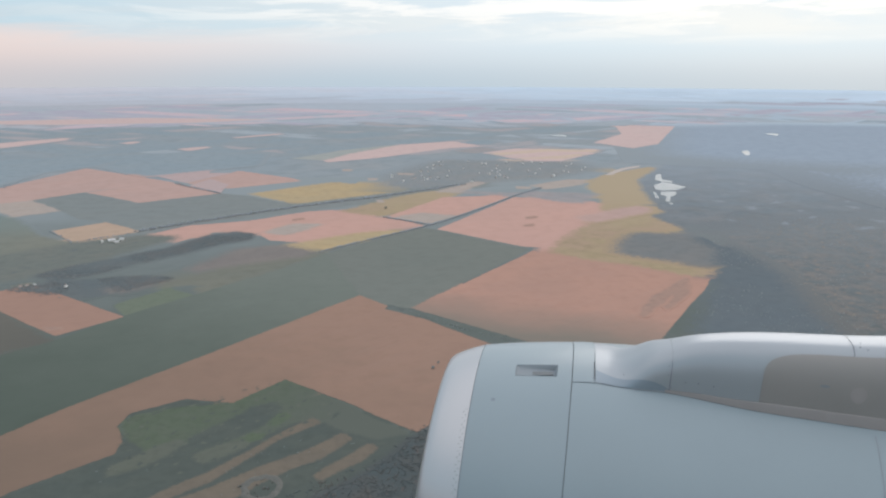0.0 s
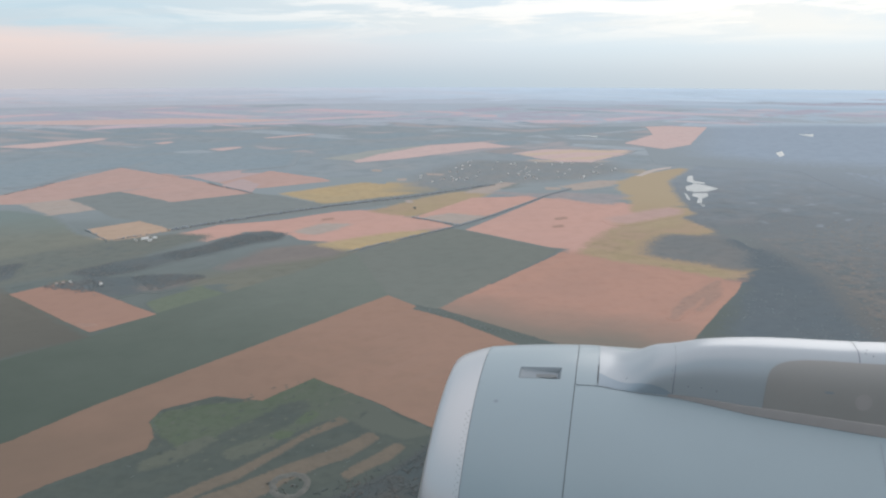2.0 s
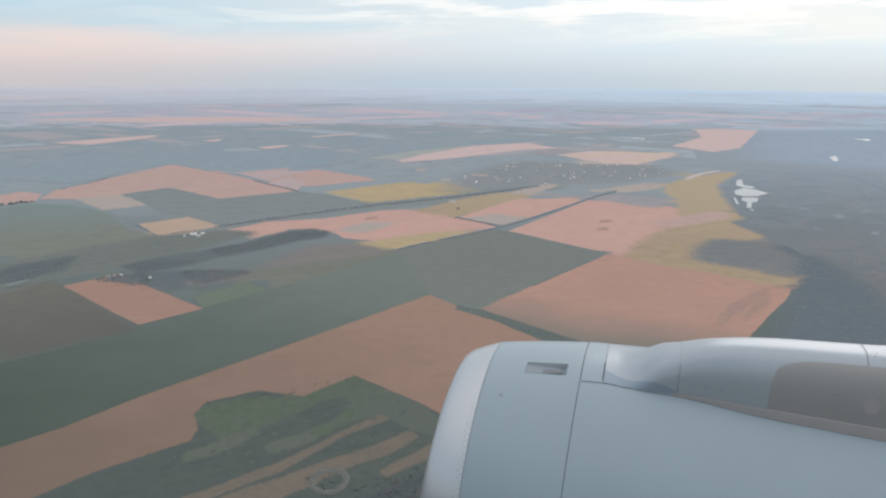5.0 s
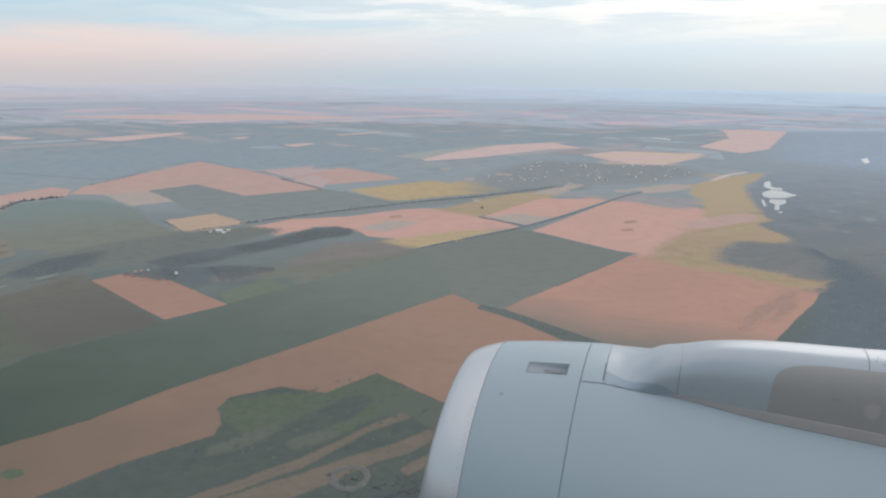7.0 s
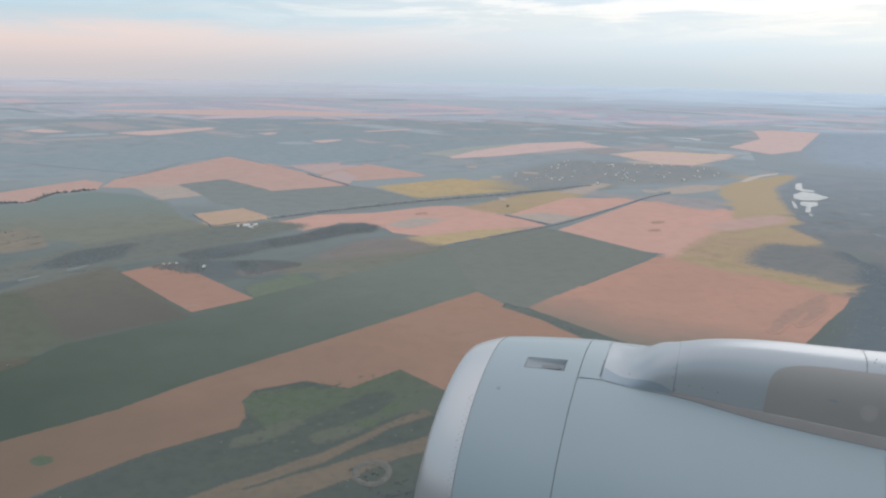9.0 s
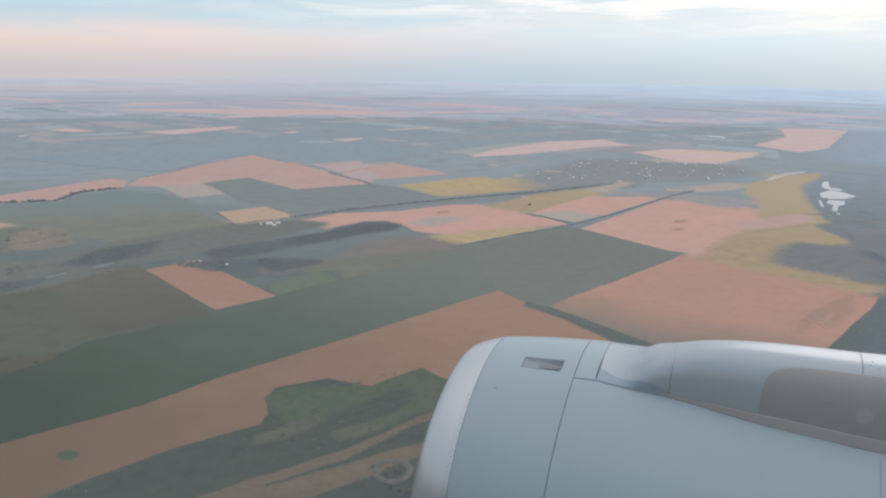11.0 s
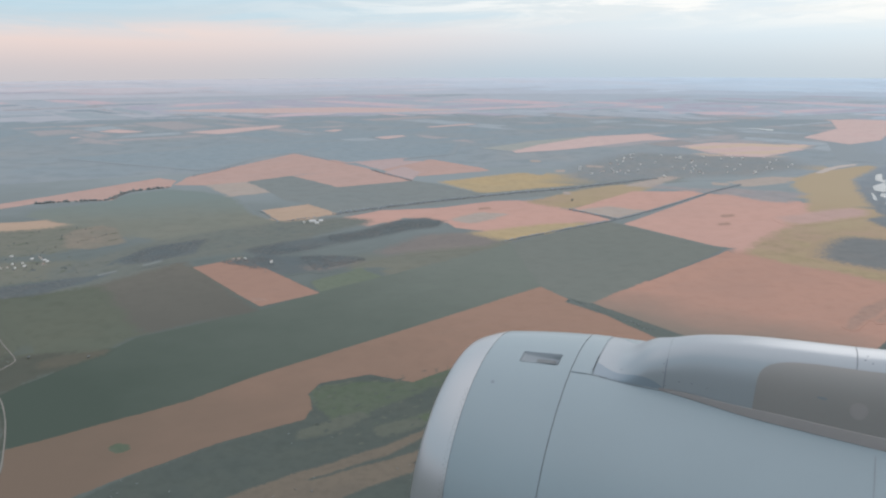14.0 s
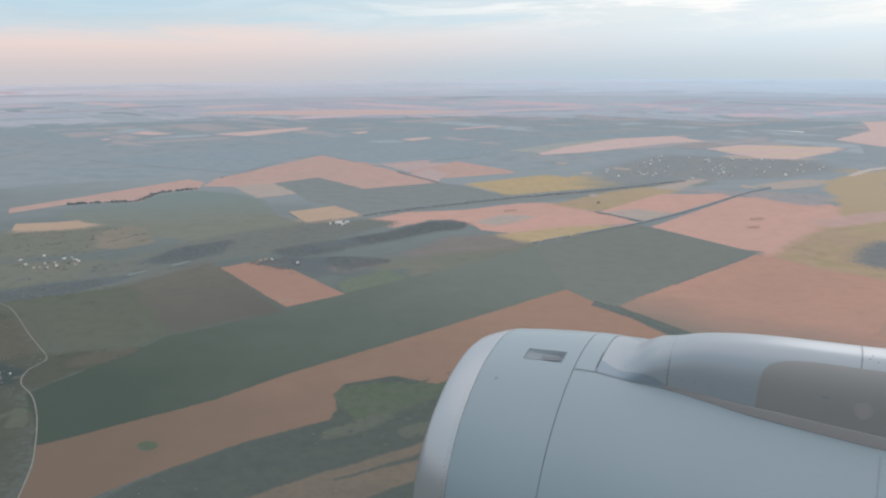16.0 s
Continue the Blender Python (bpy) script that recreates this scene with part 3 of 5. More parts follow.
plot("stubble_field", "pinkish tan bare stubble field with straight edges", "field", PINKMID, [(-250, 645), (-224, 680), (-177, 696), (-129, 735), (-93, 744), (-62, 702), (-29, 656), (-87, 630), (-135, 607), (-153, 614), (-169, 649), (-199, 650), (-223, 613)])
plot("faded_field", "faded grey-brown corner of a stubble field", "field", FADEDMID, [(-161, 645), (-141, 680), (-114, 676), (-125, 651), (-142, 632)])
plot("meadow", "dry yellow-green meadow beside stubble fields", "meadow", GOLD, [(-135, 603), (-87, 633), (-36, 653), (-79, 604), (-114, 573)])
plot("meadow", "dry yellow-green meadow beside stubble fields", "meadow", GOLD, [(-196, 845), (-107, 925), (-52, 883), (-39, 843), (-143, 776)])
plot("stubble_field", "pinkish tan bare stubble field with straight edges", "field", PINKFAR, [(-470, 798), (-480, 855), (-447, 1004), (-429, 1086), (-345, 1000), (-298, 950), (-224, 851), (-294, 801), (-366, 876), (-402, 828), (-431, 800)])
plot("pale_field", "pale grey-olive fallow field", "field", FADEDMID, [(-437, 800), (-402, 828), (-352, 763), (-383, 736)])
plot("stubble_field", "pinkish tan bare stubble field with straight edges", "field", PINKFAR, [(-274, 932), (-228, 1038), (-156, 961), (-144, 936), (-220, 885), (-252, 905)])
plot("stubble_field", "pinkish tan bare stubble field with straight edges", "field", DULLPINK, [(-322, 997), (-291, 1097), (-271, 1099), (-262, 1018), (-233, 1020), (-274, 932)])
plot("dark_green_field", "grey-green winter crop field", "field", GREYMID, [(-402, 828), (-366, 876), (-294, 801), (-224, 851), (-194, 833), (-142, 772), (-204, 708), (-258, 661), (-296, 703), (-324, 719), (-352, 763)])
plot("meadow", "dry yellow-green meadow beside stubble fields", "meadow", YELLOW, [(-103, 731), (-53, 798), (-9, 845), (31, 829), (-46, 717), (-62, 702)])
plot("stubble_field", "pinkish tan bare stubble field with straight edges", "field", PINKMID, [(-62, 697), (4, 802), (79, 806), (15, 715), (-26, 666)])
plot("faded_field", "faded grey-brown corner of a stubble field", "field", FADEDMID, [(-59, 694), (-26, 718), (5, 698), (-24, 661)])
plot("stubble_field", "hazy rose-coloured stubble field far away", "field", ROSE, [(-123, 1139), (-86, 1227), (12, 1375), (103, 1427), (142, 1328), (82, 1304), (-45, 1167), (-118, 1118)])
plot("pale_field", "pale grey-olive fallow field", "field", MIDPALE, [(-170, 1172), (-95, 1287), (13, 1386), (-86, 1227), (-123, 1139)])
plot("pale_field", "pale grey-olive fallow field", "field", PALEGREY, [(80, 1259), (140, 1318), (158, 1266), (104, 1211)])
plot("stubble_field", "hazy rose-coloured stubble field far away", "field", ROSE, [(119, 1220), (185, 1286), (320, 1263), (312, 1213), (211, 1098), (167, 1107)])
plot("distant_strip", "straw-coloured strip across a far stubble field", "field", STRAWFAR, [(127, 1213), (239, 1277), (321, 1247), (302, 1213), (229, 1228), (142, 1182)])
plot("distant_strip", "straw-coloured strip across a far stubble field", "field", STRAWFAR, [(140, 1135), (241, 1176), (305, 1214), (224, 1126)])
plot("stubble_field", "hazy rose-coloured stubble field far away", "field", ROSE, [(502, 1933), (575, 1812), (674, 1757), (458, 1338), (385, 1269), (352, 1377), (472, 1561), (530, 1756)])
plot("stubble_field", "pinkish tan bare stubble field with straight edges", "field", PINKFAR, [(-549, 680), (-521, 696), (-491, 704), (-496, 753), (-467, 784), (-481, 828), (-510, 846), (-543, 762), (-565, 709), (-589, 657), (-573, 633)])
plot("stubble_field", "straw-coloured pale stubble field", "field", STRAW, [(-492, 578), (-469, 587), (-459, 600), (-468, 608), (-491, 613), (-506, 603), (-535, 593), (-515, 561)])
plot("olive_field", "dull olive pasture field", "field", OLIVE, [(-391, 373), (-393, 402), (-367, 417), (-350, 445), (-279, 361), (-284, 341), (-315, 329), (-320, 327), (-337, 343), (-370, 375)])
plot("brown_olive_field", "brownish olive pasture field", "field", PASTUREFAR, [(-350, 445), (-333, 476), (-317, 493), (-279, 454), (-234, 400), (-251, 385), (-279, 361)])
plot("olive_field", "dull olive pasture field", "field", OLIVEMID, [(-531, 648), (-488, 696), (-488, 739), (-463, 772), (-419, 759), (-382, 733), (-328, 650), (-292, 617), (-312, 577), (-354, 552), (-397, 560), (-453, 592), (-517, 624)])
plot("village_ground", "grey-brown garden plots around a village", "gardens", OLIVEBROWN, [(-440, 395), (-381, 381), (-369, 374), (-332, 337), (-319, 325), (-316, 309), (-310, 296), (-297, 285), (-285, 271), (-275, 259), (-262, 237), (-248, 208), (-238, 188), (-320, 170), (-375, 279)])
plot("fallow_field", "brownish fallow ground beside a gravel road", "field", OLIVEBROWN, [(-319, 325), (-315, 329), (-284, 341), (-280, 333), (-288, 321), (-296, 307), (-298, 294), (-300, 287), (-309, 296), (-315, 308)])
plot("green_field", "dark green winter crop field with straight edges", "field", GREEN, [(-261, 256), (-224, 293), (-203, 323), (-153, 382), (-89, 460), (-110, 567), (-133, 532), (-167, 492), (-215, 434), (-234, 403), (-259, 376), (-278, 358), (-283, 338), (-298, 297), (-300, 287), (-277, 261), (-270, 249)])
plot("dark_green_field", "grey-green winter crop field", "field", GREYGREEN, [(-89, 460), (-74, 437), (-73, 439), (-64, 431), (-30, 474), (37, 563), (-28, 647), (-36, 647), (-75, 606), (-110, 567)])
plot("fallow_strip", "pale olive fallow strip beside a crop field", "field", BROWNGRASS, [(-306, 323), (-300, 331), (-288, 339), (-283, 342), (-283, 333), (-288, 322), (-300, 316)])
plot("brown_field", "bare grey-brown ploughed soil field", "field", BROWNGRASS, [(-382, 358), (-375, 370), (-369, 372), (-332, 337), (-326, 329), (-334, 317), (-346, 318), (-354, 312)])
plot("farmyard", "dark ground around a group of houses", "farmyard", DARKYARD, [(-343, 293), (-342, 311), (-334, 316), (-316, 309), (-311, 297), (-316, 292), (-320, 284), (-330, 276)])
plot("garden_plot", "narrow olive garden plot behind houses", "garden", SOIL, [(-326, 301), (-324, 303), (-321, 300), (-322, 296), (-325, 297)])
plot("garden_plot", "narrow olive garden plot behind houses", "garden", OLIVE, [(-304, 269), (-298, 270), (-292, 259), (-299, 258)])
plot("garden_plot", "narrow olive garden plot behind houses", "garden", OLIVE, [(-297, 275), (-292, 276), (-282, 262), (-289, 259)])
plot("garden_plot", "narrow olive garden plot behind houses", "garden", BROWNGRASS, [(-317, 277), (-312, 279), (-303, 263), (-310, 261)])
plot("hamlet_ground", "pale olive rough pasture around a hamlet", "pasture", PALEOLIVE, [(-561, 543), (-488, 572), (-456, 591), (-420, 590), (-390, 553), (-418, 505), (-421, 485), (-368, 494), (-366, 460), (-406, 425), (-451, 394)])
plot("pale_field", "pale grey-olive fallow field", "field", FALLOW, [(-448, 575), (-435, 596), (-419, 590), (-385, 543), (-398, 520), (-419, 522)])
plot("olive_field", "dull olive pasture field", "field", PALEOLIVE, [(-482, 535), (-461, 563), (-443, 564), (-421, 522), (-438, 505), (-456, 491)])
plot("stream_meadow", "blue-green damp meadow along a stream", "meadow", TEAL, [(-396, 467), (-384, 492), (-372, 537), (-335, 588), (-293, 627), (-253, 646), (-216, 639), (-260, 568), (-282, 526), (-318, 499), (-334, 459), (-351, 433), (-364, 416)])
plot("wood_ground", "dark ground under a leafless grove", "woodland floor", GROVE, [(-430, 382), (-404, 421), (-382, 438), (-363, 452), (-333, 479), (-320, 496), (-341, 475), (-367, 417), (-392, 400)])
plot("wood_ground", "dark ground under a leafless grove", "woodland floor", GROVE, [(-365, 488), (-360, 529), (-330, 560), (-322, 517), (-338, 493), (-353, 482)])
plot("wood_ground", "dark ground under a leafless grove", "woodland floor", GROVE, [(-290, 527), (-273, 552), (-225, 597), (-202, 640), (-184, 654), (-165, 640), (-167, 620), (-189, 601), (-223, 562), (-255, 524), (-273, 510)])
plot("wood_ground", "dark ground under a leafless grove", "woodland floor", GROVE, [(-294, 497), (-273, 510), (-254, 516), (-206, 519), (-204, 509), (-236, 475), (-244, 468), (-262, 482)])
plot("brown_field", "bare grey-brown ploughed soil field", "field", SOIL, [(-249, 479), (-219, 509), (-200, 529), (-177, 586), (-145, 601), (-114, 574), (-126, 557), (-164, 540), (-189, 525), (-221, 483)])
plot("stubble_field", "pinkish tan bare stubble field with straight edges", "field", PINK, [(-307, 481), (-289, 502), (-277, 500), (-212, 435), (-237, 408), (-267, 439)])
plot("ploughed_streak", "darker bare streak in a stubble field", "soil", PALEBROWN, [(-249, 423), (-239, 422), (-235, 418), (-243, 416)])
plot("village_ground", "grey-brown garden plots around a village", "gardens", VILLAGE, [(-69, 849), (-45, 979), (44, 1138), (144, 1112), (229, 1105), (241, 999), (143, 918), (74, 900), (-7, 865)])
plot("reed_glint_patch", "pale grey patch: reed bed, bare yard, painted stream glint", "reed bed", PALEGREY, [(12, 862), (69, 821), (107, 830), (170, 806), (138, 749), (116, 757), (85, 800), (20, 824)])
plot("fallow_strip", "pale olive fallow strip beside a crop field", "field", FADEDMID, [(110, 871), (164, 915), (194, 912), (173, 870), (122, 840)])
plot("fallow_strip", "pale olive fallow strip beside a crop field", "field", FADEDMID, [(-6, 833), (56, 912), (68, 900), (24, 828)])
# pale streaks by the village; the fourth is a flat stand-in for a building
for corners in ([(-31, 998), (-8, 990), (-8, 974), (-29, 976)], [(-68, 950), (-56, 952), (-57, 932), (-67, 931)], [(95, 868), (111, 862), (106, 846), (92, 848)],
                [(-65, 795), (-57, 792), (-57, 776), (-64, 775)], [(-98, 1042), (-84, 1039), (-86, 1015), (-97, 1019)]):
    plot("yard", "flat pale patch beside a village", "yard", FADEDMID, corners)
plot("scrub_ground", "dark green scrubby slope with dirt tracks", "scrub", SOILGREEN, [(-200, 261), (-175, 282), (-175, 291), (-180, 303), (-178, 314), (-160, 325), (-141, 319), (-133, 329), (-123, 340), (-96, 312), (-73, 285), (-79, 277), (-88, 267), (-97, 256), (-110, 247), (-124, 237), (-138, 226), (-151, 217), (-170, 205), (-150, 140), (-230, 140), (-242, 196), (-228, 220), (-217, 240)])
plot("grass", "patchy green grass beside a stubble field", "grass", GRASS, [(-175, 294), (-179, 302), (-179, 308), (-175, 313), (-161, 318), (-143, 319), (-135, 327), (-123, 341), (-74, 284), (-89, 281), (-103, 293), (-110, 302), (-117, 297), (-126, 290), (-134, 286), (-143, 280), (-152, 275), (-164, 281)])
plot("scrub_ground", "dark green scrubby slope with dirt tracks", "scrub", SOILGREEN, [(-159, 276), (-153, 290), (-143, 301), (-134, 314), (-125, 318), (-121, 310), (-128, 297), (-137, 288), (-147, 282), (-150, 276)])
plot("grass", "pale dry grass patch beside a dirt track", "grass", DRYGRASS, [(-149, 278), (-142, 284), (-135, 288), (-130, 285), (-135, 279), (-143, 272), (-146, 272)])
plot("grass", "pale dry grass patch beside a dirt track", "grass", DRYGRASS, [(-175, 273), (-169, 279), (-162, 287), (-156, 291), (-151, 288), (-157, 279), (-164, 272), (-173, 266)])
plot("grass", "pale dry grass patch beside a dirt track", "grass", LIGHTGREEN, [(-135, 288), (-132, 292), (-126, 291), (-127, 287), (-131, 285)])
plot("grass", "pale dry grass patch beside a dirt track", "grass", LIGHTGREEN, [(-127, 299), (-123, 306), (-119, 308), (-118, 304), (-121, 298), (-125, 295)])
plot("dirt_track", "long pale brown dirt strip through scrub", "track", TRACK, [(-110, 302), (-123, 289), (-143, 265), (-168, 245), (-182, 231), (-194, 221), (-190, 216), (-179, 226), (-165, 240), (-140, 260), (-122, 285), (-107, 297)])
plot("dirt_track", "long pale brown dirt strip through scrub", "track", TRACK, [(-99, 289), (-111, 278), (-119, 272), (-143, 255), (-164, 240), (-182, 224), (-171, 210), (-156, 226), (-138, 244), (-116, 264), (-106, 270), (-96, 283)])
plot("dirt_track", "long pale brown dirt strip through scrub", "track", TRACK, [(-90, 280), (-96, 273), (-103, 266), (-109, 259), (-106, 255), (-99, 262), (-93, 267), (-87, 275)])
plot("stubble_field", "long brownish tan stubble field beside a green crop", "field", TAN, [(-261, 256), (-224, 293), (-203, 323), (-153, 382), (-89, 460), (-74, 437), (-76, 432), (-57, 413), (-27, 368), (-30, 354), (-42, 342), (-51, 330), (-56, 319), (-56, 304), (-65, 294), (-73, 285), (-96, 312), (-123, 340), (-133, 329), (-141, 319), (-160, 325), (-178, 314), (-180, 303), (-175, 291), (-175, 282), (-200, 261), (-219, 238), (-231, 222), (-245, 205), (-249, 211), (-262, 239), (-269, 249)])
plot("dark_grove", "small dark green bush island in a stubble field", "bushes", GRASS, [(-235, 254), (-235, 257), (-233, 258), (-229, 257), (-227, 255), (-228, 252), (-230, 251), (-233, 252)])
# two matt strips paint the glint of a stream
plot("reed_glint_patch", "pale grey patch: reed bed, bare yard, painted stream glint", "reed bed", GREYMID, [(-342, 484), (-335, 497), (-332, 494), (-339, 480)])
plot("reed_glint_patch", "pale grey patch: reed bed, bare yard, painted stream glint", "reed bed", GREYMID, [(-358, 458), (-351, 469), (-349, 466), (-355, 455)])
# pale yard near a farm
plot("reed_glint_patch", "pale grey patch: reed bed, bare yard, painted stream glint", "reed bed", PALEOLIVE, [(-295, 504), (-287, 512), (-282, 506), (-291, 499)])
plot("lake", "pale silvery lake reflecting the sky in the valley", "lake", WATER, [(252, 858), (271, 879), (280, 867), (282, 840), (261, 821), (246, 820), (242, 830)])
plot("lake", "pale silvery lake reflecting the sky in the valley", "lake", WATER, [(271, 900), (289, 942), (298, 948), (280, 901), (288, 888), (281, 876), (272, 883)])
plot("lake", "pale silvery lake reflecting the sky in the valley", "lake", WATER, [(241, 812), (257, 810), (248, 789), (237, 778), (224, 749), (220, 752), (234, 781), (233, 794)])
plot("lake", "pale silvery lake reflecting the sky in the valley", "lake", WATER, [(233, 815), (233, 808), (220, 767), (219, 774)])
plot("lake", "pale silvery lake reflecting the sky in the valley", "lake", WATER, [(219, 743), (223, 740), (218, 731)])
plot("sand_bar", "pale sandy strip at the edge of a meadow", "sand", SAND, [(225, 947), (252, 990), (277, 1018), (306, 1037), (297, 1020), (269, 996), (234, 948)])
plot("faded_field", "faded grey-brown corner of a stubble field", "field", PINKFAR, [(107, 682), (165, 723), (199, 736), (181, 696), (142, 669), (107, 649)])
plot("ploughed_streak", "darker bare streak in a stubble field", "soil", PALEBROWN, [(56, 405), (74, 434), (97, 458), (120, 481), (109, 459), (88, 436), (69, 414), (58, 401)])
plot("ploughed_streak", "darker bare streak in a stubble field", "soil", PALEBROWN, [(75, 417), (94, 441), (111, 459), (103, 443), (87, 424), (76, 411)])
plot("ploughed_streak", "darker bare streak in a stubble field", "soil", PALEBROWN, [(-142, 698), (-132, 704), (-130, 696), (-141, 690)])
plot("ploughed_streak", "darker bare streak in a stubble field", "soil", PALEBROWN, [(62, 685), (75, 691), (72, 681), (61, 675)])
plot("ploughed_streak", "darker bare streak in a stubble field", "soil", PALEBROWN, [(52, 651), (63, 656), (60, 646), (51, 644)])
plot("stubble_field", "pinkish tan bare stubble field with straight edges", "field", DULLPINK, [(-224, 851), (-268, 904), (-252, 964), (-225, 917)])
plot("lake", "pale silvery lake reflecting the sky in the valley", "lake", WATER, [(541, 1201), (561, 1218), (532, 1157), (516, 1142)])
plot("lake", "pale silvery lake reflecting the sky in the valley", "lake", WATER, [(771, 1540), (802, 1536), (771, 1486)])
plot("lake", "pale silvery lake reflecting the sky in the valley", "lake", WATER, [(307, 1556), (349, 1531), (340, 1506)])


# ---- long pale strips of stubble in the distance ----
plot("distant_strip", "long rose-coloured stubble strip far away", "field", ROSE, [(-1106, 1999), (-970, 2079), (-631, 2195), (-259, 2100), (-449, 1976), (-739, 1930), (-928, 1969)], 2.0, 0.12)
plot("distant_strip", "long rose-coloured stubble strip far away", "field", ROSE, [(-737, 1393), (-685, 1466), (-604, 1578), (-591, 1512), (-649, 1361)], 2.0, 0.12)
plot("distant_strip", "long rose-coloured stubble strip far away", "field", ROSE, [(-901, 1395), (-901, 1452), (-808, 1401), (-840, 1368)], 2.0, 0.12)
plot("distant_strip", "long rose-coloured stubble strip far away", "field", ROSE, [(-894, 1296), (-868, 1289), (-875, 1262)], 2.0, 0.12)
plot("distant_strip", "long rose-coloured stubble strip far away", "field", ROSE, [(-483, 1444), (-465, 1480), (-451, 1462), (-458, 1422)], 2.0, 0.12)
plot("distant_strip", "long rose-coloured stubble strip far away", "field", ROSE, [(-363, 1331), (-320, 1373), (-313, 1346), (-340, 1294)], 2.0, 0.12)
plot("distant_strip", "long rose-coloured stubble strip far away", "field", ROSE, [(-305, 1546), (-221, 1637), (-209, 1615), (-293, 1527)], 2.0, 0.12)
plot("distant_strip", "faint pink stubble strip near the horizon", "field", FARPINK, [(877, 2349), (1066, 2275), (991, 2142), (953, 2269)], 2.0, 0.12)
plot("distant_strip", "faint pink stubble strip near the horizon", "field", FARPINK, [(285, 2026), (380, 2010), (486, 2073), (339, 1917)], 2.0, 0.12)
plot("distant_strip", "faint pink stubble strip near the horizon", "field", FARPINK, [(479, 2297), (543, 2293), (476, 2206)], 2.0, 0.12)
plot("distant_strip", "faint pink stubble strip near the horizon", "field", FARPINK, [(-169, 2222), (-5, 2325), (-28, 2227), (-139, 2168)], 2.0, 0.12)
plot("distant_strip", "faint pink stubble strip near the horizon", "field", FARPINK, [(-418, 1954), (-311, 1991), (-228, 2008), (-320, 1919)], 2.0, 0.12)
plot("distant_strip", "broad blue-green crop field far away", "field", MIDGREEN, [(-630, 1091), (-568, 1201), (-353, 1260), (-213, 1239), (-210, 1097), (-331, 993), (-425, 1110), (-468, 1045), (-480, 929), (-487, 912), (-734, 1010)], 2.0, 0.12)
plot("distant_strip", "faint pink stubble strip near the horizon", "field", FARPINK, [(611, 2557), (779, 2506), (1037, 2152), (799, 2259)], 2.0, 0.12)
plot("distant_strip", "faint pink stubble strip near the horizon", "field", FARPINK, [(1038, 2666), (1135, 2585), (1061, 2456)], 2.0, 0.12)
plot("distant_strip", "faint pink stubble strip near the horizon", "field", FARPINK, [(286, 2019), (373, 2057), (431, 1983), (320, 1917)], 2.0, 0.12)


# ---- roads ----
def ribbon(points, width, z):
    bm = bmesh.new()
    line = [Vector(p) for p in points]
    fine = []
    for i in range(len(line) - 1):
        p0, p1, p2, p3 = line[max(0, i - 1)], line[i], line[i + 1], line[min(len(line) - 1, i + 2)]
        for k in range(6):
            s = k / 6
            fine.append(0.5 * (2 * p1 + (p2 - p0) * s + (2 * p0 - 5 * p1 + 4 * p2 - p3) * s * s + (3 * p1 - p0 - 3 * p2 + p3) * s ** 3))
    fine.append(line[-1])
    rows = []
    for i, p in enumerate(fine):
        d = (fine[min(i + 1, len(fine) - 1)] - fine[max(i - 1, 0)]).normalized()
        w = width * (0.5 + 0.12 * noise.noise((p.x * 0.2, p.y * 0.2, 0)))
        side_way = Vector((-d.y, d.x)) * w
        rows.append([bm.verts.new((p.x + s * side_way.x, p.y + s * side_way.y, h)) for s, h in ((1, -0.3), (1, z), (-1, z), (-1, -0.3))])
    for a, b in zip(rows, rows[1:]):
        for k in range(3):
            bm.faces.new((a[k], b[k], b[k + 1], a[k + 1]))
    bmesh.ops.recalc_face_normals(bm, faces=bm.faces[:])
    return bm


thing("road", ribbon([(-407, 400), (-386, 389), (-370, 375), (-352, 357), (-332, 338), (-319, 326), (-316, 320), (-316, 309), (-310, 297), (-297, 286), (-285, 272), (-277, 261), (-269, 249), (-261, 236), (-252, 217), (-244, 199), (-237, 182)], 0.5, 0.22),
      PALEROAD, "winding pale gravel road along a crop field", "road", "structure")
thing("road", ribbon([(-258, 661), (-204, 708), (-141, 759), (-52, 816), (40, 889)], 1.3, 0.22), SOIL, "straight grey country road between tree lines", "road", "structure")


# ---- woods and hedges ----

def clumps(places, rng, low, high, squat=0.8):
    """Many small uneven bush and tree crowns as one mesh: each a few ragged, tapering tufts."""
    verts, faces = [], []
    for x, y in places:
        size = rng.uniform(low, high)
        ground_z = ground_at(x, y)
        for _ in range(3):
            cx, cy = x + rng.gauss(0, size * 0.45), y + rng.gauss(0, size * 0.45)
            r = size * rng.uniform(0.35, 0.7)
            h = size * squat * rng.uniform(0.6, 1.5)
            turn = rng.random() * 6.28
            base = len(verts)
            sides = 6
            for level, wide in ((0.05, 0.55), (0.5, 1.0), (0.82, 0.62)):
                for i in range(sides):
                    a = turn + 6.283 * i / sides + level
                    q = r * wide * rng.uniform(0.6, 1.25)
                    verts.append((cx + q * math.cos(a), cy + q * math.sin(a), ground_z + h * level * rng.uniform(0.8, 1.15)))
            verts.append((cx, cy, ground_z + h * 1.08))
            for k in range(2):
                for i in range(sides):
                    j = (i + 1) % sides
                    faces.append((base + k * sides + i, base + k * sides + j, base + (k + 1) * sides + j, base + (k + 1) * sides + i))
            for i in range(sides):
                faces.append((base + 2 * sides + i, base + 2 * sides + (i + 1) % sides, base + 3 * sides))
    me = bpy.data.meshes.new("mesh")
    me.from_pydata(verts, [], faces)
    me.polygons.foreach_set("use_smooth", [True] * len(me.polygons))
    return me


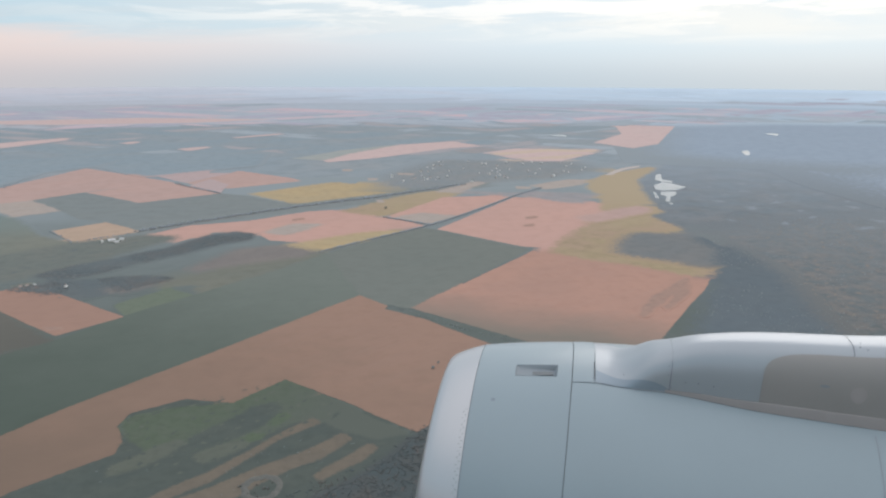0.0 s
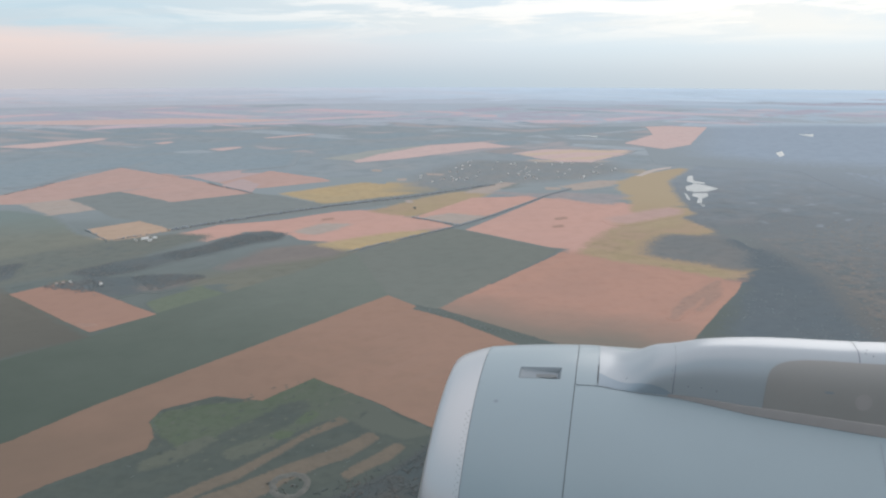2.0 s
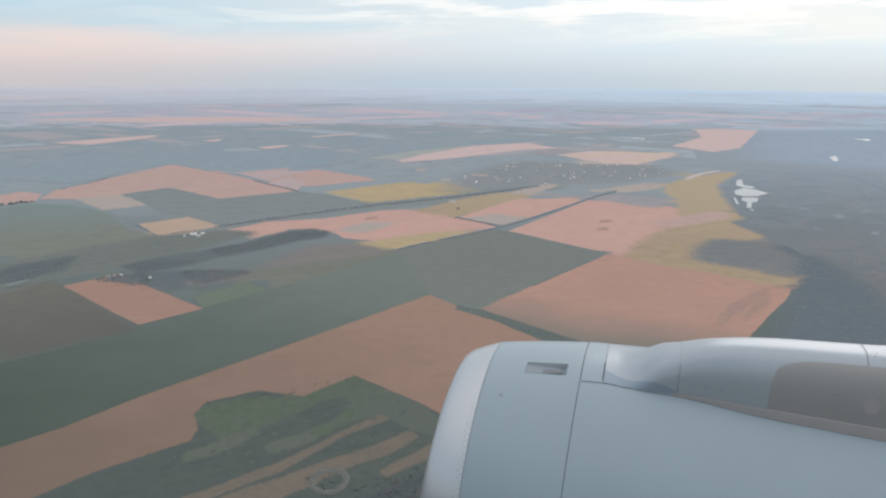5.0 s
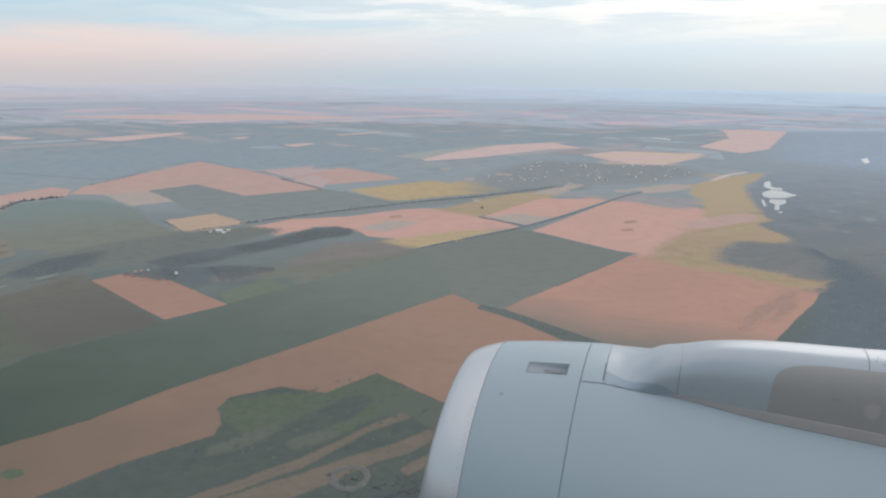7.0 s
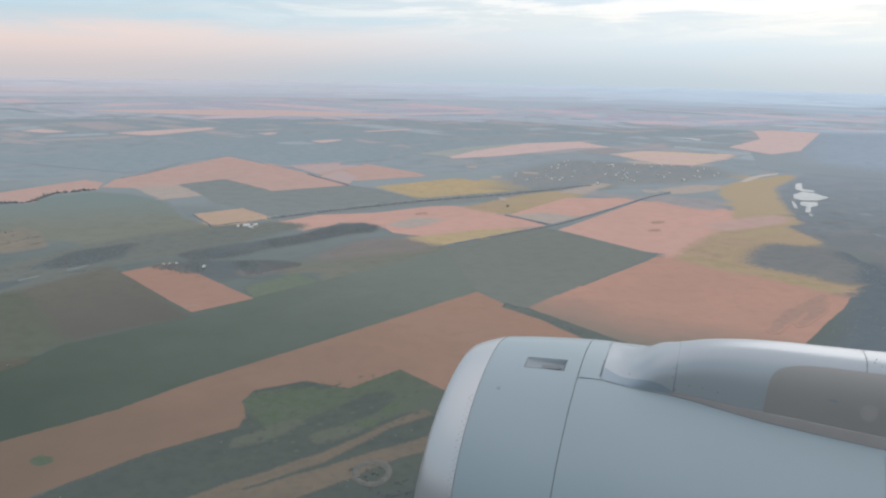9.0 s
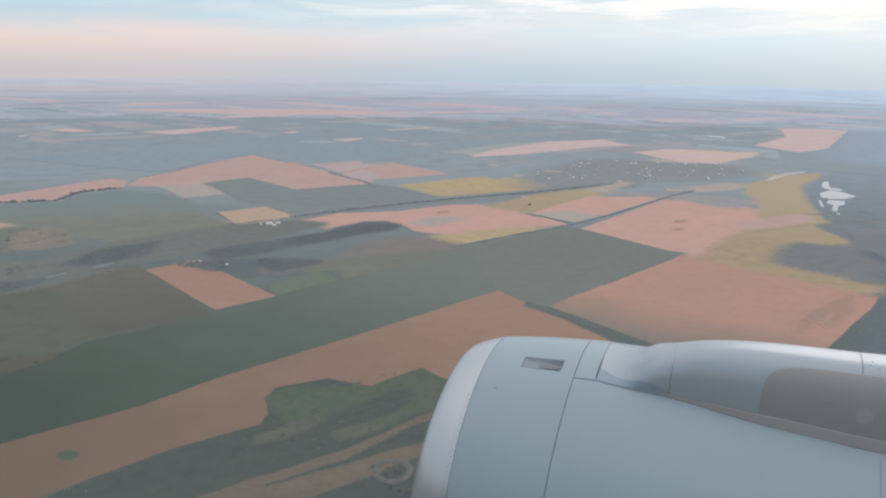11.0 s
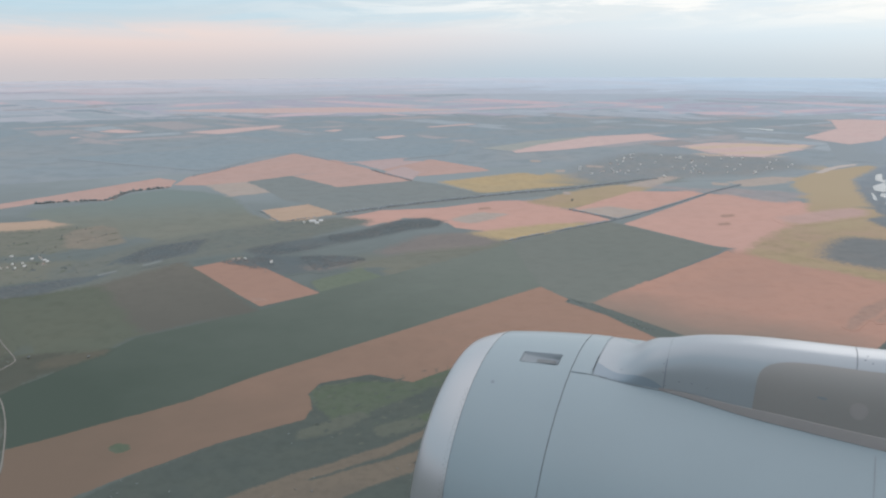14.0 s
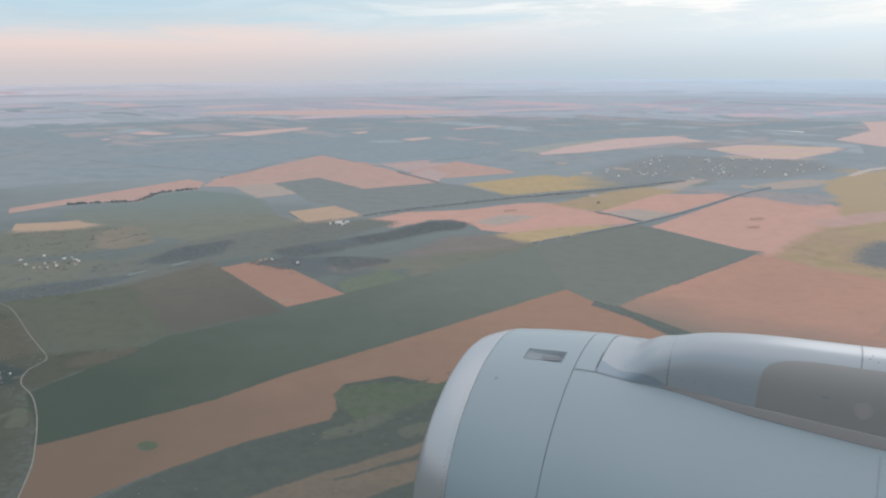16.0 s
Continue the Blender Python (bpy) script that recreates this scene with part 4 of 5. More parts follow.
def wood(name, label, corners, count, low, high, material, seed, gaps=0.0, squat=0.8, patchy=0.03):
    rng = random.Random(seed)
    xs, ys = [p[0] for p in corners], [p[1] for p in corners]
    places, tries = [], 0
    while len(places) < count and tries < count * 60:
        tries += 1
        x, y = rng.uniform(min(xs), max(xs)), rng.uniform(min(ys), max(ys))
        if inside(x, y, corners) and noise.noise((x * patchy, y * patchy, seed)) > gaps + rng.gauss(0, 0.12):
            places.append((x + rng.gauss(0, 3.0 * high), y + rng.gauss(0, 3.0 * high)))
    me = clumps(places, rng, low, high, squat)
    me.materials.append(material)
    return tagged(new(name, me), label, "wood", "", "stuff")


def hedge(label, points, gap, low, high, material, seed, spread=0.5, skip=0.08):
    rng = random.Random(seed)
    places = []
    for (x0, y0), (x1, y1) in zip(points, points[1:]):
        far = math.hypot(x1 - x0, y1 - y0)
        for i in range(int(far / gap)):
            if rng.random() > skip:
                s = (i + rng.random()) * gap / far
                places.append((x0 + (x1 - x0) * s + rng.gauss(0, spread), y0 + (y1 - y0) * s + rng.gauss(0, spread)))
    me = clumps(places, rng, low, high, 0.65)
    me.materials.append(material)
    return tagged(new("tree_line", me), label, "trees", "", "stuff")


wood("scrub_wood", "dense dark leafless scrub wood in the valley", [(-135, 215), (-115, 250), (-88, 262), (-74, 284), (-55, 302), (-50, 328), (-40, 340), (-28, 350), (15, 345), (60, 322), (112, 285), (104, 182), (-9, 183), (-102, 190)], 14000, 0.3, 0.7, BUSH, 3, -0.35, 0.3)
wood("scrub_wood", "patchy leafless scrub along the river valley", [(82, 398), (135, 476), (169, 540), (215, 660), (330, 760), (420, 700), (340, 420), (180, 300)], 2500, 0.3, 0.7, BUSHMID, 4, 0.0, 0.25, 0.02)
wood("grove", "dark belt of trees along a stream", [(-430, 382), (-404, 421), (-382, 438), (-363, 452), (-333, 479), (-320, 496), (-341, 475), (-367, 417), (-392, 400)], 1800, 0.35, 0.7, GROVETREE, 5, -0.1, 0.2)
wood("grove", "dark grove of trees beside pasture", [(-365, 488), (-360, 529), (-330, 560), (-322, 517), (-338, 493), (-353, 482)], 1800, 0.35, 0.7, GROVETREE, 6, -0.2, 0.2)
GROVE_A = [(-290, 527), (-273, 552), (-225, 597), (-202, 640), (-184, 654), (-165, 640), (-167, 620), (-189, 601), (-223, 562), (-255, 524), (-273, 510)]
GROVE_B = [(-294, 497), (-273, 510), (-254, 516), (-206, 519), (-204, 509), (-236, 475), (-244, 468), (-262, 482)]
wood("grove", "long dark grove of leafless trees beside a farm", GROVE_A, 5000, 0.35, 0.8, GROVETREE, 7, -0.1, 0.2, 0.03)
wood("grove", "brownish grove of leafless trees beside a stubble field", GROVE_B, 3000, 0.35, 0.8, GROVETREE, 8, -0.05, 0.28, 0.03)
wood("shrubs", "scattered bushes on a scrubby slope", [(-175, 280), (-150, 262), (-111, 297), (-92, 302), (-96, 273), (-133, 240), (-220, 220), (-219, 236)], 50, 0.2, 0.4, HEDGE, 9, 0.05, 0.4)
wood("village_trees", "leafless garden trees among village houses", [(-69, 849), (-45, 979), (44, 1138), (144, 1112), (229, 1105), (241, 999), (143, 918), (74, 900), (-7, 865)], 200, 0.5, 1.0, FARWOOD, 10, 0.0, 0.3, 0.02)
wood("garden_trees", "leafless garden trees around farmsteads", [(-440, 395), (-381, 381), (-332, 337), (-319, 325), (-316, 309), (-297, 285), (-285, 271), (-316, 245), (-375, 279)], 120, 0.25, 0.6, HEDGE, 11, 0.05, 0.7, 0.05)
wood("hamlet_trees", "garden trees and hedges around a hamlet", [(-561, 543), (-488, 572), (-420, 590), (-390, 553), (-418, 505), (-368, 494), (-366, 460), (-406, 425), (-451, 394)], 110, 0.4, 0.9, GROVETREE, 12, 0.05, 0.7, 0.05)
def patches(name, label, corners, count, low, high, material, seed, patchy=0.02):
    """Many thin uneven mats of dry growth lying on a slope, as one mesh."""
    rng = random.Random(seed)
    xs, ys = [p[0] for p in corners], [p[1] for p in corners]
    verts, faces, thin, beside, laid, made, tries = [], [], [], [], [], 0, 0
    while made < count and tries < count * 50:
        tries += 1
        x, y = rng.uniform(min(xs), max(xs)), rng.uniform(min(ys), max(ys))
        if not inside(x, y, corners) or any(math.hypot(x - u, y - v) < w + 3.5 * low for u, v, w in laid) or noise.noise((x * patchy, y * patchy, seed)) < rng.gauss(0, 0.15):
            continue
        made += 1
        size, turn, long = rng.uniform(low, high), radians(rng.gauss(60, 25)), rng.uniform(1.2, 3.0)
        reach = 1.16 * size * long
        if any(math.hypot(x - u, y - v) < w + reach for u, v, w in laid):
            made -= 1
            continue
        laid.append((x, y, reach))
        z = ground_at(x, y) + 0.0006 + 0.0048 * (seed - 40)
        base, sides = len(verts), 18
        for i in range(sides):
            a = 6.283 * i / sides
            r = size * rng.uniform(0.45, 1.15)
            u, v = r * long * math.cos(a), r * math.sin(a)
            verts.append((x + u * math.cos(turn) - v * math.sin(turn), y + u * math.sin(turn) + v * math.cos(turn), z))
        verts.append((x, y, z))
        thin += [1.0] * sides + [0.0]
        for q in verts[base:]:
            beside += (*cover_at(q[0], q[1]), 1.0)
        faces += [(base + i, base + (i + 1) % sides, base + sides) for i in range(sides)]
    me = bpy.data.meshes.new("mesh")
    me.from_pydata(verts, [], faces)
    me.attributes.new("bare", "FLOAT", "POINT").data.foreach_set("value", thin)
    me.attributes.new("beside", "FLOAT_COLOR", "POINT").data.foreach_set("color", beside)
    me.materials.append(material)
    return tagged(new(name, me), label, "scrub", "", "stuff")


patches("reed_patches", "pale brown mats of dry reed on the valley slope", [(120, 330), (170, 420), (215, 560), (250, 660), (430, 640), (380, 402), (250, 290)], 700, 0.8, 3.0, REED, 41)
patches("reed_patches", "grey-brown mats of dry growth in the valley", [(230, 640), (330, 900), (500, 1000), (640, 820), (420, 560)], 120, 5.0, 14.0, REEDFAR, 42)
patches("scrub_patches", "rust-brown mats of scrub on the wood floor", [(-130, 215), (-88, 258), (-70, 285), (-52, 305), (-50, 345), (20, 340), (110, 300), (104, 190), (-95, 195)], 700, 0.5, 1.8, RUST, 43, 0.04)
patches("weed_patches", "olive mats of weeds on rough pasture", [(-440, 395), (-381, 381), (-332, 337), (-319, 325), (-316, 309), (-297, 285), (-285, 271), (-316, 245), (-375, 279)], 160, 1.0, 3.5, OLIVE, 44, 0.05)
patches("weed_patches", "brown mats of dry weeds around a hamlet", [(-561, 543), (-488, 572), (-420, 590), (-390, 553), (-418, 505), (-368, 494), (-366, 460), (-406, 425), (-451, 394)], 140, 1.5, 5.0, OLIVE, 45, 0.04)
patches("grass_tufts", "mixed green mats of grass on a slope", [(-175, 280), (-178, 314), (-160, 323), (-124, 338), (-95, 304), (-111, 297), (-150, 264)], 130, 0.6, 2.4, SOILGREEN, 46, 0.06)
patches("grass_tufts", "pale mats of dry grass on a slope", [(-175, 280), (-178, 314), (-160, 323), (-124, 338), (-95, 304), (-111, 297), (-150, 264)], 70, 0.5, 2.0, DRYGRASS, 47, 0.06)
patches("stream_weeds", "dark mats of sedge along a stream", [(-430, 440), (-390, 480), (-340, 520), (-290, 600), (-250, 620), (-300, 540), (-340, 490), (-400, 430)], 160, 1.5, 5.0, GROVE, 48, 0.04)
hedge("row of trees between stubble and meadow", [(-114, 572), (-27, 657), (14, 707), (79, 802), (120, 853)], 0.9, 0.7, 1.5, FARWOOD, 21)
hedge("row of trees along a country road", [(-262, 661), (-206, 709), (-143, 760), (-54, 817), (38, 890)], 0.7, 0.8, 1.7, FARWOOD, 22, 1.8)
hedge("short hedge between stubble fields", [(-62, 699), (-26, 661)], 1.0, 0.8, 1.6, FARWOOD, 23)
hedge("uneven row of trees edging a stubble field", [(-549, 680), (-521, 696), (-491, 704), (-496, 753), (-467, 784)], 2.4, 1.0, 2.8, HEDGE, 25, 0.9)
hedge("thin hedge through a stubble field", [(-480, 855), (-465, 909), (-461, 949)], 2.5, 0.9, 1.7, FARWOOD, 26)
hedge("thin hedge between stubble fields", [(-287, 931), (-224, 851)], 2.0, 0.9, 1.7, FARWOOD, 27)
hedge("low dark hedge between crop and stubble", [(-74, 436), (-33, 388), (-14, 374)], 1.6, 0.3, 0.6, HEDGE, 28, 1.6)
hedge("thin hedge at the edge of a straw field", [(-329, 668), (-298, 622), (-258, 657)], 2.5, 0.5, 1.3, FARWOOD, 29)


# ---- single trees ----
def tree(x, y, tall, seed, label):
    rng = random.Random(seed)
    base = tagged(new("tree"), label, "tree")
    base.location = (x, y, ground_at(x, y) - 0.03)
    bm = bmesh.new()
    bmesh.ops.create_cone(bm, cap_ends=True, segments=7, radius1=tall * 0.05, radius2=tall * 0.02, depth=tall * 0.6, matrix=Matrix.Translation((0, 0, tall * 0.3)))
    for _ in range(5):
        turn = Matrix.Translation((0, 0, tall * rng.uniform(0.3, 0.5))) @ Euler((rng.uniform(0.5, 0.9), 0, rng.random() * 6.28)).to_matrix().to_4x4()
        bmesh.ops.create_cone(bm, cap_ends=True, segments=5, radius1=tall * 0.02, radius2=tall * 0.006, depth=tall * 0.4, matrix=turn @ Matrix.Translation((0, 0, tall * 0.2)))
    part("trunk", bm, BARK, base)
    me = clumps([(rng.gauss(x, tall * 0.16), rng.gauss(y, tall * 0.16)) for _ in range(10)], rng, tall * 0.25, tall * 0.4, 1.0)
    for v in me.vertices:
        v.co -= base.location
        v.co.z += tall * (0.4 + 0.25 * math.sin(v.co.x * 3.1 + v.co.y * 2.3))
    me.materials.append(HEDGE)
    crown = new("crown", me)
    crown.parent = base
    return base


for i, (x, y, tall) in enumerate(((-58, 741, 2.0), (-313, 327, 1.2), (-60, 344, 1.3), (-57, 350, 1.0), (-287, 330, 1.0), (-24, 366, 2.0))):
    tree(x, y, tall, 50 + i, "small dark leafless tree at a field edge")


# ---- houses ----
def house(long, deep, high, wall, roof_material, label):
    base = tagged(new("house"), label, "house", "village houses")
    bm = bmesh.new()
    bmesh.ops.create_cube(bm, size=1, matrix=Matrix.Translation((0, 0, high / 2)) @ Matrix.Diagonal((long, deep, high, 1)))
    for x in (-long / 2, long / 2):
        a, b, c = (bm.verts.new((x, s * deep / 2, z)) for s, z in ((-1, high), (1, high), (0, high + deep * 0.42)))
        bm.faces.new((a, b, c))
    part("wall", bm, wall, base)
    bm = bmesh.new()
    over, thick, rise = deep * 0.1, high * 0.08, deep * 0.42
    for s in (-1, 1):
        e = Vector((0, s * (deep / 2 + over), high - over * 0.84))
        r = Vector((0, 0, high + rise))
        rows = []
        for x in (-long / 2 - over, long / 2 + over):
            rows.append([bm.verts.new((x, p.y, p.z + h)) for p, h in ((e, 0.02), (r, 0.02), (r, thick), (e, thick))])
        for k in range(4):
            j = (k + 1) % 4
            bm.faces.new((rows[0][k], rows[0][j], rows[1][j], rows[1][k]))
        bm.faces.new(rows[0]), bm.faces.new(rows[1])
    bmesh.ops.recalc_face_normals(bm, faces=bm.faces[:])
    roof = part("roof", bm, roof_material, base)
    bm = bmesh.new()
    bmesh.ops.create_cube(bm, size=1, matrix=Matrix.Translation((long * 0.2, deep * 0.12, high + rise * 1.05)) @ Matrix.Diagonal((0.16 * deep, 0.16 * deep, rise * 0.8, 1)))
    part("chimney", bm, GREYWALL, roof)
    for x in (-0.27, 0.05, 0.3):
        bm = bmesh.new()
        bmesh.ops.create_cube(bm, size=1, matrix=Matrix.Translation((x * long, -deep / 2 - 0.005, high * 0.52)) @ Matrix.Diagonal((long * 0.12, 0.03, high * 0.4, 1)))
        part("window", bm, DARKGLASS, base)
    return base


kinds = [house(2.4, 1.7, 0.9, WHITEWALL, GREYROOF, "white plastered house with pale grey gable roof"),
         house(2.2, 1.8, 0.9, WHITEWALL, REDROOF, "white plastered house with dull red tile roof"),
         house(3.0, 1.6, 0.8, GREYWALL, GREYROOF, "long grey farm shed with pale roof")]
HOMES = ((-328, 305), (-326, 305), (-321, 305), (-325, 299), (-332, 293), (-325, 283),
         (-426, 465), (-423, 467), (-417, 466), (-414, 471), (-419, 494), (-405, 477), (-421, 489), (-416, 491), (-420, 478), (-425, 475), (-407, 484), (-439, 494), (-411, 487), (-436, 471), (-447, 481), (-261, 497), (-285, 503), (-281, 504), (-288, 501), (-262, 500))
rng = random.Random(17)
sites = [(x, y, 0.42 if y < 400 else 0.7) for x, y in HOMES]
count = 0
while count < 64:
    x, y = rng.uniform(-60, 235), rng.uniform(860, 1130)
    if inside(x, y, [(-55, 855), (-40, 975), (44, 1120), (144, 1100), (220, 1090), (230, 1000), (143, 925), (74, 905), (-7, 872)]):
        sites.append((x, y, rng.uniform(0.65, 1.1)))
        count += 1
for n, (x, y, size) in enumerate(sites):
    at = pose(x, y, ground_at(x, y) - 0.02, 0, 0, rng.choice((40, -48, 44, -52)) + rng.uniform(-8, 8)) @ Matrix.Scale(size, 4)
    if n < 3:
        kinds[n].matrix_basis = at
    else:
        made = copy_thing(kinds[rng.choice((0, 0, 0, 1, 2))], at)
        made.scale = (size, size, size)
farm = house(5.0, 2.2, 1.2, WHITEWALL, GREYROOF, "long white barn with pale roof beside a straw field")
farm.matrix_basis = pose(-270, 624, ground_at(-270, 624) - 0.02, 0, 0, 20)
for x, y, turn in ((-264, 628, 20), (-276, 621, 110), (-265, 619, 24)):
    copy_thing(farm, pose(x, y, ground_at(x, y) - 0.02, 0, 0, turn)).scale = (0.6, 0.7, 0.8)


# ---- old pit ringed with pale spoil ----
def pit(x, y, radius):
    bm = bmesh.new()
    turns, rows = 48, []
    for f, z in ((1.2, 0.1), (1.08, 0.42), (0.98, 0.6), (0.86, 0.28), (0.75, 0.1)):
        rows.append([bm.verts.new((x + radius * f * math.cos(a) * (1 + 0.12 * noise.noise((math.cos(a) * 2, math.sin(a) * 2, f))),
                                   y + radius * f * 1.2 * math.sin(a) * (1 + 0.12 * noise.noise((math.cos(a) * 2, math.sin(a) * 2, f + 5))),
                                   z + 0.25 * noise.noise((math.cos(a) * 5, math.sin(a) * 5, f * 3)))) for a in [2 * math.pi * i / turns for i in range(turns)]])
    for a, b in zip(rows, rows[1:]):
        for i in range(turns):
            j = (i + 1) % turns
            bm.faces.new((a[i], a[j], b[j], b[i]))
    bmesh.ops.recalc_face_normals(bm, faces=bm.faces[:])
    return bm


thing("spoil_ring", pit(-124.0, 254.0, 5.6), SPOIL, "old pit ringed with grey earth in dark scrub", "earthwork", smooth_faces=True)
wood("pit_bushes", "grey bushes and stones inside an old earth pit", [(-128, 250), (-128, 257), (-121, 258), (-120, 251)], 16, 0.3, 0.8, SPOIL, 31, -1.0, 0.6)


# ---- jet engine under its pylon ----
# the nacelle's own axes: aft, outboard and up, and the middle of the fan cowl, set to fit the camera's view
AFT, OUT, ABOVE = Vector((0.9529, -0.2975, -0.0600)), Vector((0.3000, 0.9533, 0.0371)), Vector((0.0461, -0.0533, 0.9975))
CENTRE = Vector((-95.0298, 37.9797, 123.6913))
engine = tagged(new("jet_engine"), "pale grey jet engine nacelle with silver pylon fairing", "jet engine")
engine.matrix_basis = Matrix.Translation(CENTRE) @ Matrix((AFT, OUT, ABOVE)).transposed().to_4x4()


def lathe(profile, sides=160, start=0.0, sweep=360.0):
    bm = bmesh.new()
    full = sweep >= 359.9
    angles = [radians(start + sweep * i / sides) for i in range(sides + (0 if full else 1))]
    rows = [[bm.verts.new((x, r * math.sin(a), r * math.cos(a))) for a in angles] for x, r in profile]
    for p, q in zip(rows, rows[1:]):
        for i in range(sides):
            j = (i + 1) % len(angles)
            bm.faces.new((p[i], p[j], q[j], q[i]))
    bmesh.ops.recalc_face_normals(bm, faces=bm.faces[:])
    return bm


SKIN_X = (-1.20, -0.875, -0.7, -0.5, -0.394, -0.26, 0.1, 0.6, 1.3, 2.2, 3.0)
SKIN_R = (0.69, 0.752, 0.784, 0.812, 0.824, 0.834, 0.856, 0.872, 0.875, 0.84, 0.70)


def outer(x):
    """The nacelle's outer radius x behind the middle of the fan cowl."""
    return float(np.mean(np.interp((x - 0.06, x - 0.03, x, x + 0.03, x + 0.06), SKIN_X, SKIN_R)))


def lathe_grid(stations, angles, skip=None):
    """The cowl's skin between the stations, all round, with the cells left out where skip says so."""
    bm = bmesh.new()
    rows = [[bm.verts.new((x, outer(x) * math.sin(radians(a)), outer(x) * math.cos(radians(a)))) for a in angles] for x in stations]
    for i, (p, q) in enumerate(zip(rows, rows[1:])):
        for k in range(len(angles)):
            j = (k + 1) % len(angles)
            mid_x, mid_a = (stations[i] + stations[i + 1]) / 2, (angles[k] + (angles[j] if j else angles[0] + 360)) / 2
            if not (skip and skip(mid_x, mid_a)):
                bm.faces.new((p[k], p[j], q[j], q[k]))
    bmesh.ops.recalc_face_normals(bm, faces=bm.faces[:])
    return bm


def lip_ring():
    """The intake lip: fuller at the flanks than at the crown."""
    rim = [(-0.70, 0.58), (-0.85, 0.57), (-0.97, 0.572), (-1.035, 0.586), (-1.066, 0.607), (-1.080, 0.634), (-1.074, 0.652), (-1.057, 0.670), (-1.029, 0.688), (-0.993, 0.706), (-0.940, 0.7295), (-0.8860, 0.7495)]
    bm = lathe(rim)
    for v in bm.verts:
        if v.co.x < -0.886:
            crown = v.co.z / math.hypot(v.co.y, v.co.z)
            v.co.x = -0.886 + (v.co.x + 0.886) * (1 + 0.20 * (1 - crown))
    return bm


VENT_X, VENT_A = (-0.679, -0.462), (-16.9, -10.1)
ring_angles = sorted(set([-180 + 2.25 * i for i in range(160)]) - {a for a in [-180 + 2.25 * i for i in range(160)] if min(abs(a - v) for v in VENT_A) < 1.2} | set(VENT_A))
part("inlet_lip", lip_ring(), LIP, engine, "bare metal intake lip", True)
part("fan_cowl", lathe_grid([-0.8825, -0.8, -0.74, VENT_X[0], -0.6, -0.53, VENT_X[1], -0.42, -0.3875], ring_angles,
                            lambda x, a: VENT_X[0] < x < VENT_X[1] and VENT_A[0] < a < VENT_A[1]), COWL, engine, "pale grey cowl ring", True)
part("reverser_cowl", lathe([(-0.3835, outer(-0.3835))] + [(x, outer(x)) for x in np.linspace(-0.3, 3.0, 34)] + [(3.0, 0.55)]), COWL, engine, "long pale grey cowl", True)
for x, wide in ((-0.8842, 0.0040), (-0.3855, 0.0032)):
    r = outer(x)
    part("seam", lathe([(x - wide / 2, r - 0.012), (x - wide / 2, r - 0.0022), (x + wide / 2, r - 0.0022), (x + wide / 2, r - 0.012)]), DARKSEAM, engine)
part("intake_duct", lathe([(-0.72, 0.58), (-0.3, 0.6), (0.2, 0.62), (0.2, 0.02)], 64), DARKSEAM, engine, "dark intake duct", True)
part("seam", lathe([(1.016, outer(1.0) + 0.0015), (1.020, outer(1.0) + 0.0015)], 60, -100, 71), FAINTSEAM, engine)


def skin_patch(x0, x1, a0, a1, lift, rows=8, corner=0.0):
    """A piece of the cowl's skin between two stations and two angles from the top (degrees, inboard minus)."""
    bm = bmesh.new()
    grid = []
    for i in range(rows + 1):
        s = i / rows
        x = x0 + (x1 - x0) * s
        inset = corner * (1 - math.sqrt(max(0.0, 1 - max(0.0, abs(2 * s - 1) - 0.7) ** 2 / 0.09)))
        row = []
        for j in range(rows + 1):
            a = radians(a0 + inset + (a1 - a0 - 2 * inset) * j / rows)
            r = outer(x) + lift
            row.append(bm.verts.new((x, r * math.sin(a), r * math.cos(a))))
        grid.append(row)
    for p, q in zip(grid, grid[1:]):
        for i in range(rows):
            bm.faces.new((p[i], p[i + 1], q[i + 1], q[i]))
    bmesh.ops.recalc_face_normals(bm, faces=bm.faces[:])
    return bm


def scoop():
    """The sunk tray of the vent: a floor that slopes down aft, four walls and a rounded rim."""
    bm = bmesh.new()
    rings = []
    for inset_x, inset_a, deep_fore, deep_aft in ((0, 0, -0.001, -0.001), (0.004, 0.3, 0.006, 0.006), (0.014, 0.9, 0.010, 0.026)):
        x0, x1, a0, a1 = VENT_X[0] + inset_x, VENT_X[1] - inset_x, VENT_A[0] + inset_a, VENT_A[1] - inset_a
        line = [(x0 + (x1 - x0) * i / 12, a0) for i in range(12)] + [(x1, a0 + (a1 - a0) * i / 6) for i in range(6)]
        line += [(x1 - (x1 - x0) * i / 12, a1) for i in range(12)] + [(x0, a1 - (a1 - a0) * i / 6) for i in range(6)]
        ring_of = []
        for x, a in line:
            r = outer(x) - deep_fore - (deep_aft - deep_fore) * (x - x0) / (x1 - x0)
            ring_of.append(bm.verts.new((x, r * math.sin(radians(a)), r * math.cos(radians(a)))))
        rings.append(ring_of)
    for p, q in zip(rings, rings[1:]):
        for i in range(len(p)):
            j = (i + 1) % len(p)
            bm.faces.new((p[i], p[j], q[j], q[i]))
    bm.faces.new(rings[-1])
    bmesh.ops.recalc_face_normals(bm, faces=bm.faces[:])
    return bm


vent = part("vent", scoop(), VENT, engine, "recessed grey vent scoop")
part("vent_opening", skin_patch(-0.640, -0.486, -14.9, -12.9, -0.017, 8, 0.3), VENTDARK, vent, "darker slot in the vent", True)
part("small_plate", skin_patch(-0.781, -0.763, -29.8, -28.5, 0.0008, 4), SMUDGE, engine, "small faded spot")

# rivets in two rows behind the lip
rivet_mesh = None
